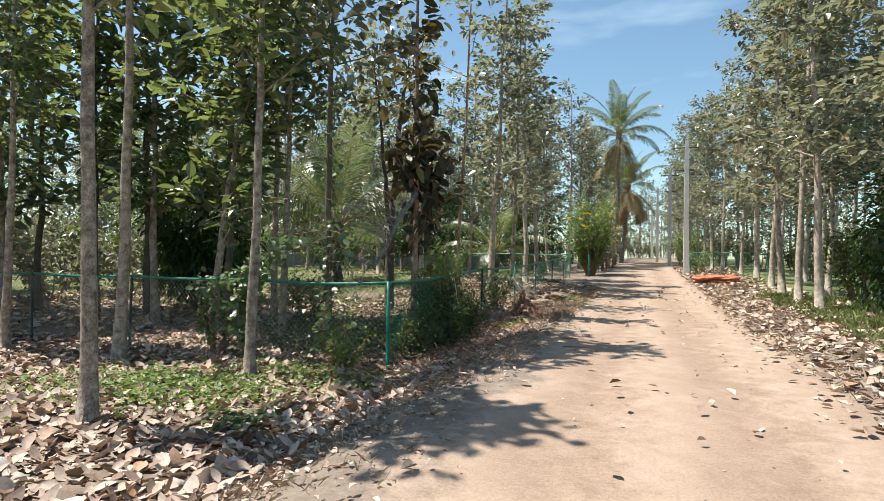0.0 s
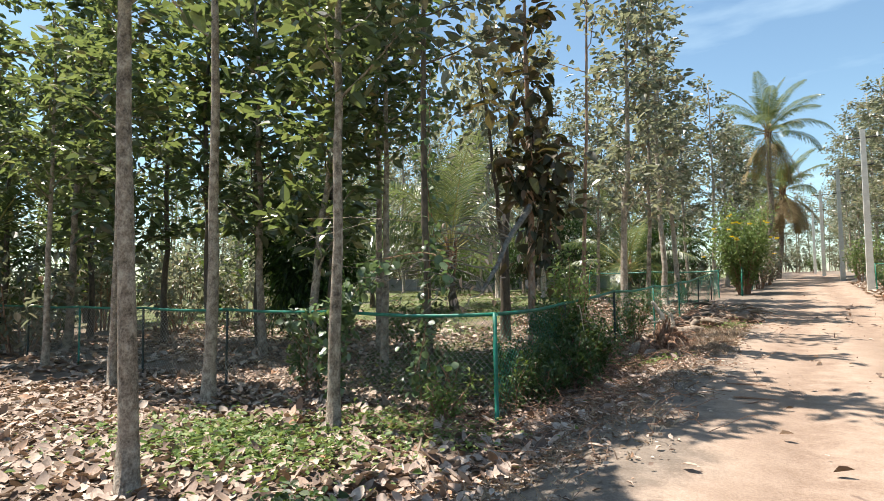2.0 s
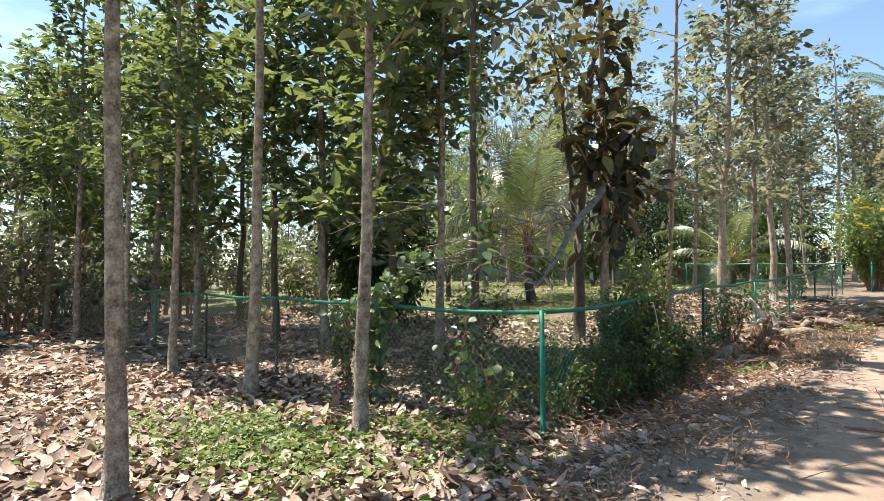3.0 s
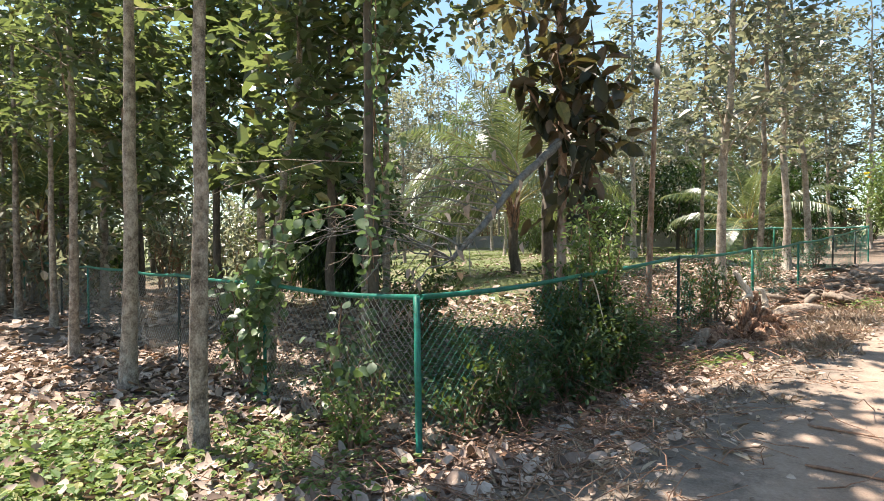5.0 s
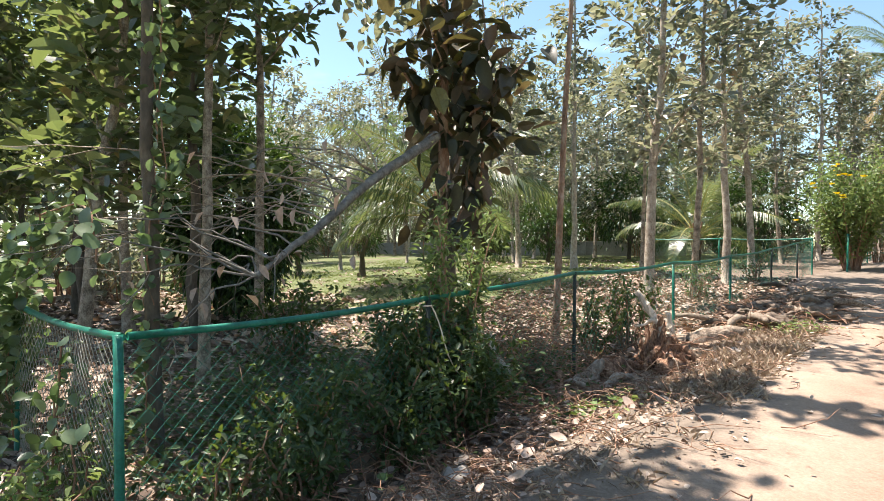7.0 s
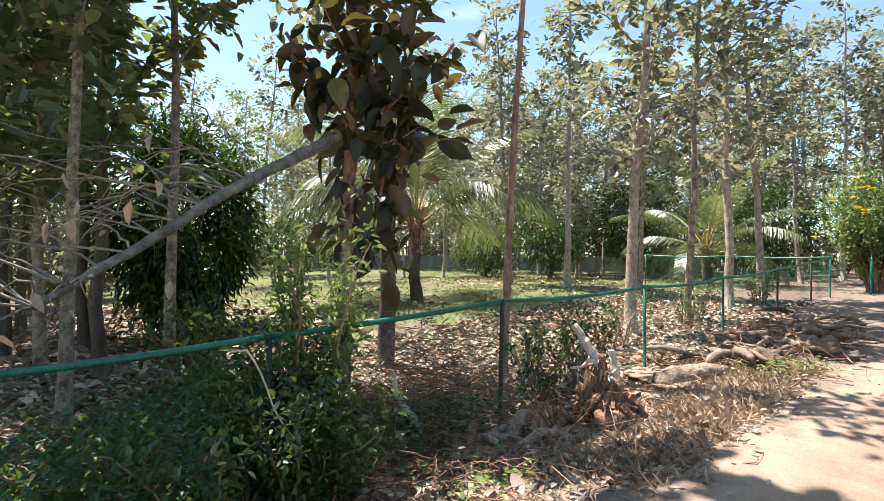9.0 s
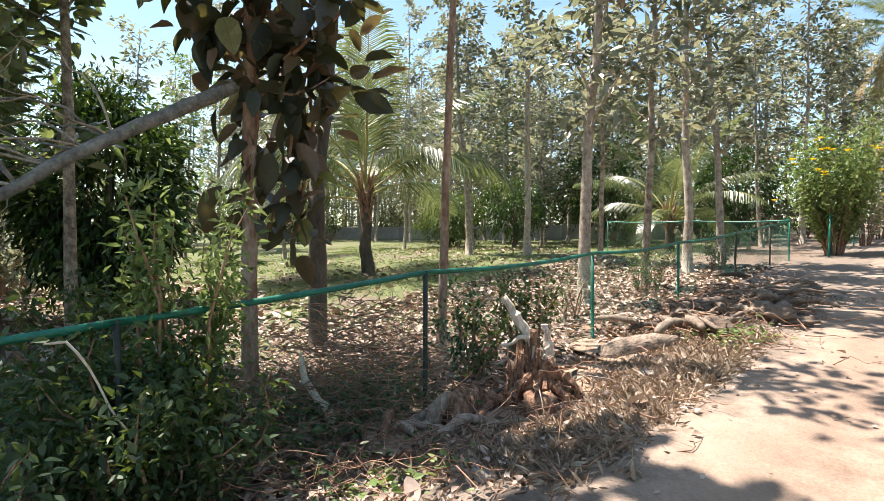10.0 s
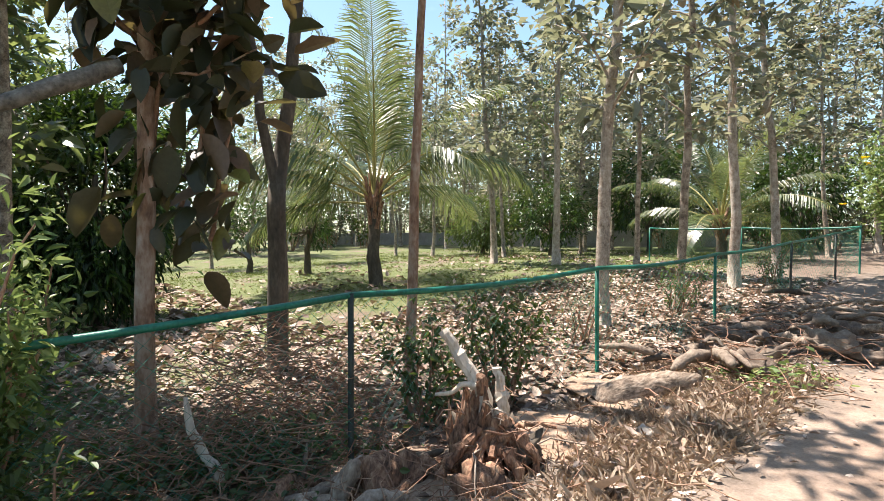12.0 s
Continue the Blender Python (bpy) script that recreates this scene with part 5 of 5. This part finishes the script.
brushwood("dry twigs and roots strewn on the verge", -2.6, 8.6, 0.5, 1.6, 0.08, 320, 0.005)
brushwood("dry twigs at the fence corner", -4.2, 7.4, 0.8, 0.4, 0.12, 160, 0.005)


def scatter(count, xr, yr, keep=None):
    x, y = rng.uniform(*xr, count), rng.uniform(*yr, count)
    if keep is not None:
        k = keep(x, y) > rng.uniform(0, 1, count)
        x, y = x[k], y[k]
    return x, y


def blades(name, label, x, y, length, material, lean=0.5, width=0.03, category="grass"):
    k = len(x)
    pos = np.stack([x, y, ground_z(x, y) - 0.01], 1)
    way = rng.normal(0, lean, (k, 3))
    way[:, 2] = 1.0
    shp = Shape().leaves(pos, way, length * rng.uniform(0.4, 1.3, k), width, 0.02, 0.35)
    tagged(put(name, shp.mesh(name, material)), label, category, kind="stuff")


def tufts(count, per, xr, yr, spread=0.05, keep=None):
    x, y = scatter(count, xr, yr, keep)
    return (np.repeat(x, per) + rng.normal(0, spread, len(x) * per), np.repeat(y, per) + rng.normal(0, spread, len(y) * per))


blades("dry_grass", "dry straw-coloured grass tufts along the verge", *tufts(1500, 9, (-3.5, -1.5), (1.5, 21.0), 0.06, lambda x, y: 0.25 + 0.75 * sstep(-x, 1.6, 2.4)), 0.1, STRAW, 0.9, 0.035)
blades("dry_grass", "dry straw-coloured grass round the stump", *tufts(2600, 11, (-3.3, -1.7), (12.3, 17.4), 0.09), 0.11, STRAW, 1.1, 0.045)
blades("dry_grass", "dry grass on the verge across the track", *tufts(700, 8, (2.0, 4.4), (4.0, 34.0), 0.06), 0.14, STRAW, 0.7, 0.05)
blades("green_grass", "patch of green grass below roadside trees", *tufts(900, 10, (3.3, 6.5), (8.0, 20.0), 0.08), 0.2, GRASS, 0.5, 0.05)
blades("green_grass", "thin orchard grass under fruit trees", *tufts(5200, 8, (-24.0, -5.4), (13.5, 36.0), 0.14, lambda x, y: sstep(-x, 5.2, 8.0)), 0.09, GRASS, 0.8, 0.09)


def weeds(label, cx, cy, sx, sy, count, leaf, material, h=0.14):
    x, y = cx + rng.normal(0, sx, count), cy + rng.normal(0, sy, count)
    pos = np.stack([x, y, ground_z(x, y) + rng.uniform(0.02, h, count)], 1)
    way = rng.normal(0, 1, (count, 3))
    way[:, 2] = rng.uniform(-0.2, 0.5, count)
    tagged(put("weeds", Shape().leaves(pos, way, leaf * rng.uniform(0.5, 1.3, count), 0.6).mesh("weeds", material)), label, "weeds", kind="stuff")


weeds("low light-green weeds spreading over dead leaves", -5.8, 5.9, 0.85, 0.5, 2300, 0.085, LEAF_WEED)
weeds("low light-green weeds below the fence", -4.7, 7.3, 0.7, 0.3, 1300, 0.075, LEAF_WEED)
weeds("low green weeds between tree trunks", -7.0, 5.6, 0.7, 0.6, 500, 0.085, LEAF_WEED)
weeds("small dark green weed plant", -3.95, 4.75, 0.18, 0.14, 160, 0.09, LEAF_SHRUB, 0.2)
weeds("dark green creeping weeds behind the fence", -4.6, 11.6, 0.7, 0.7, 1900, 0.07, LEAF_SHRUB, 0.3)
weeds("low dark green undergrowth beneath plantation trees", -5.4, 9.7, 0.9, 0.8, 2400, 0.075, LEAF_SHRUB, 0.3)
weeds("low dark green undergrowth beneath plantation trees", -6.8, 11.4, 0.8, 0.9, 1600, 0.075, LEAF_SHRUB, 0.25)
weeds("dark green creeping weeds behind the fence", -4.7, 12.7, 0.55, 0.6, 1100, 0.07, LEAF_SHRUB, 0.22)
weeds("dark green weeds in front of twigs", -4.1, 12.9, 0.3, 0.35, 700, 0.06, LEAF_SHRUB, 0.35)
weeds("small bright green weeds beside the debris heap", -2.1, 17.0, 0.25, 0.3, 200, 0.08, LEAF_WEED, 0.16)
weeds("green weeds on the verge", -2.7, 11.9, 0.2, 0.3, 120, 0.07, LEAF_WEED, 0.14)
weeds("low green undergrowth behind the side fence", -5.2, 15.8, 0.6, 1.0, 600, 0.07, LEAF_SHRUB, 0.3)

litter = thing("leaf_litter", 0, 0, 0, "thick carpet of fallen pale brown teak leaves", "leaf litter", kind="stuff")


def fallen(count, xr, yr, leaf, keep=None, lift=0.06, near=False):
    x, y = scatter(count, xr, yr, keep)
    k = len(x)
    pos = np.stack([x, y, ground_z(x, y) + rng.uniform(0.0, lift, k)], 1)
    way = rng.normal(0, 1, (k, 3))
    way[:, 2] = rng.normal(0.03, 0.15, k)
    up = np.array([0, 0, 1.0]) + rng.normal(0, 0.28, (k, 3))
    if near:
        return Shape().broad(pos, way, leaf * rng.uniform(0.45, 1.3, k), 0.62, -0.4, up)
    return Shape().leaves(pos, way, leaf * rng.uniform(0.45, 1.25, k), 0.6, 0.22, -0.12, up)


clear = lambda x, y: sstep(-x, 2.2, 3.4)
for count, xr, yr, leaf, keep in [
    (9000, (-8.6, -2.2), (0.5, 8.4), 0.14, clear), (5000, (-13.0, -8.6), (0.5, 8.4), 0.16, None), (2600, (-30.0, -13.0), (2.0, 9.0), 0.24, None),
    (9001, (-11.0, -2.0), (8.0, 14.5), 0.105, clear), (9500, (-8.0, -3.4), (14.0, 26.0), 0.14, None),
    (3000, (-20.0, -8.0), (9.0, 16.0), 0.22, None), (900, (-16.0, -6.0), (16.0, 34.0), 0.17, None),
    (4200, (1.5, 5.2), (3.0, 20.0), 0.16, lambda x, y: sstep(x, 1.5, 2.4)), (1400, (1.9, 5.0), (20.0, 42.0), 0.22, None),
    (7000, (-3.4, -1.3), (1.0, 22.0), 0.06, lambda x, y: 0.15 + 0.85 * sstep(-x, 1.5, 2.3)), (110, (-1.5, 1.9), (2.0, 30.0), 0.13, None), (620, (-1.6, 2.0), (1.5, 26.0), 0.05, lambda x, y: 0.3 + 0.7 * sstep(np.abs(x - 0.2), 0.3, 1.6))]:
    put("leaf_drift", fallen(count, xr, yr, leaf, keep, near=count == 9000).mesh("leaf_drift", LITTER, True), litter)

# single curled leaves beside the path
CURLED = []
for i in range(8):
    shp = Shape().broad(np.zeros((1, 3)), np.array([[1.0, 0, 0.12]]), np.array([0.18]), 0.62, -0.35, np.array([[0, 0, 1.0]]))
    CURLED.append(shp.mesh("leaf", LITTER, True))
for i in range(300):
    x, y = (rng.uniform(-6.8, -2.6), rng.uniform(1.8, 7.6)) if i < 190 else (rng.uniform(-3.3, -1.9), rng.uniform(6.0, 15.0)) if i < 225 else (rng.uniform(1.9, 4.0), rng.uniform(4.5, 14.0))
    ob = put("leaf", CURLED[i % 8], litter)
    ob.matrix_basis = pose(x, y, gz(x, y) + 0.05, rng.normal(0, 16), rng.normal(0, 16), rng.uniform(0, 360)) @ Matrix.Scale(rng.uniform(0.55, 1.0), 4)
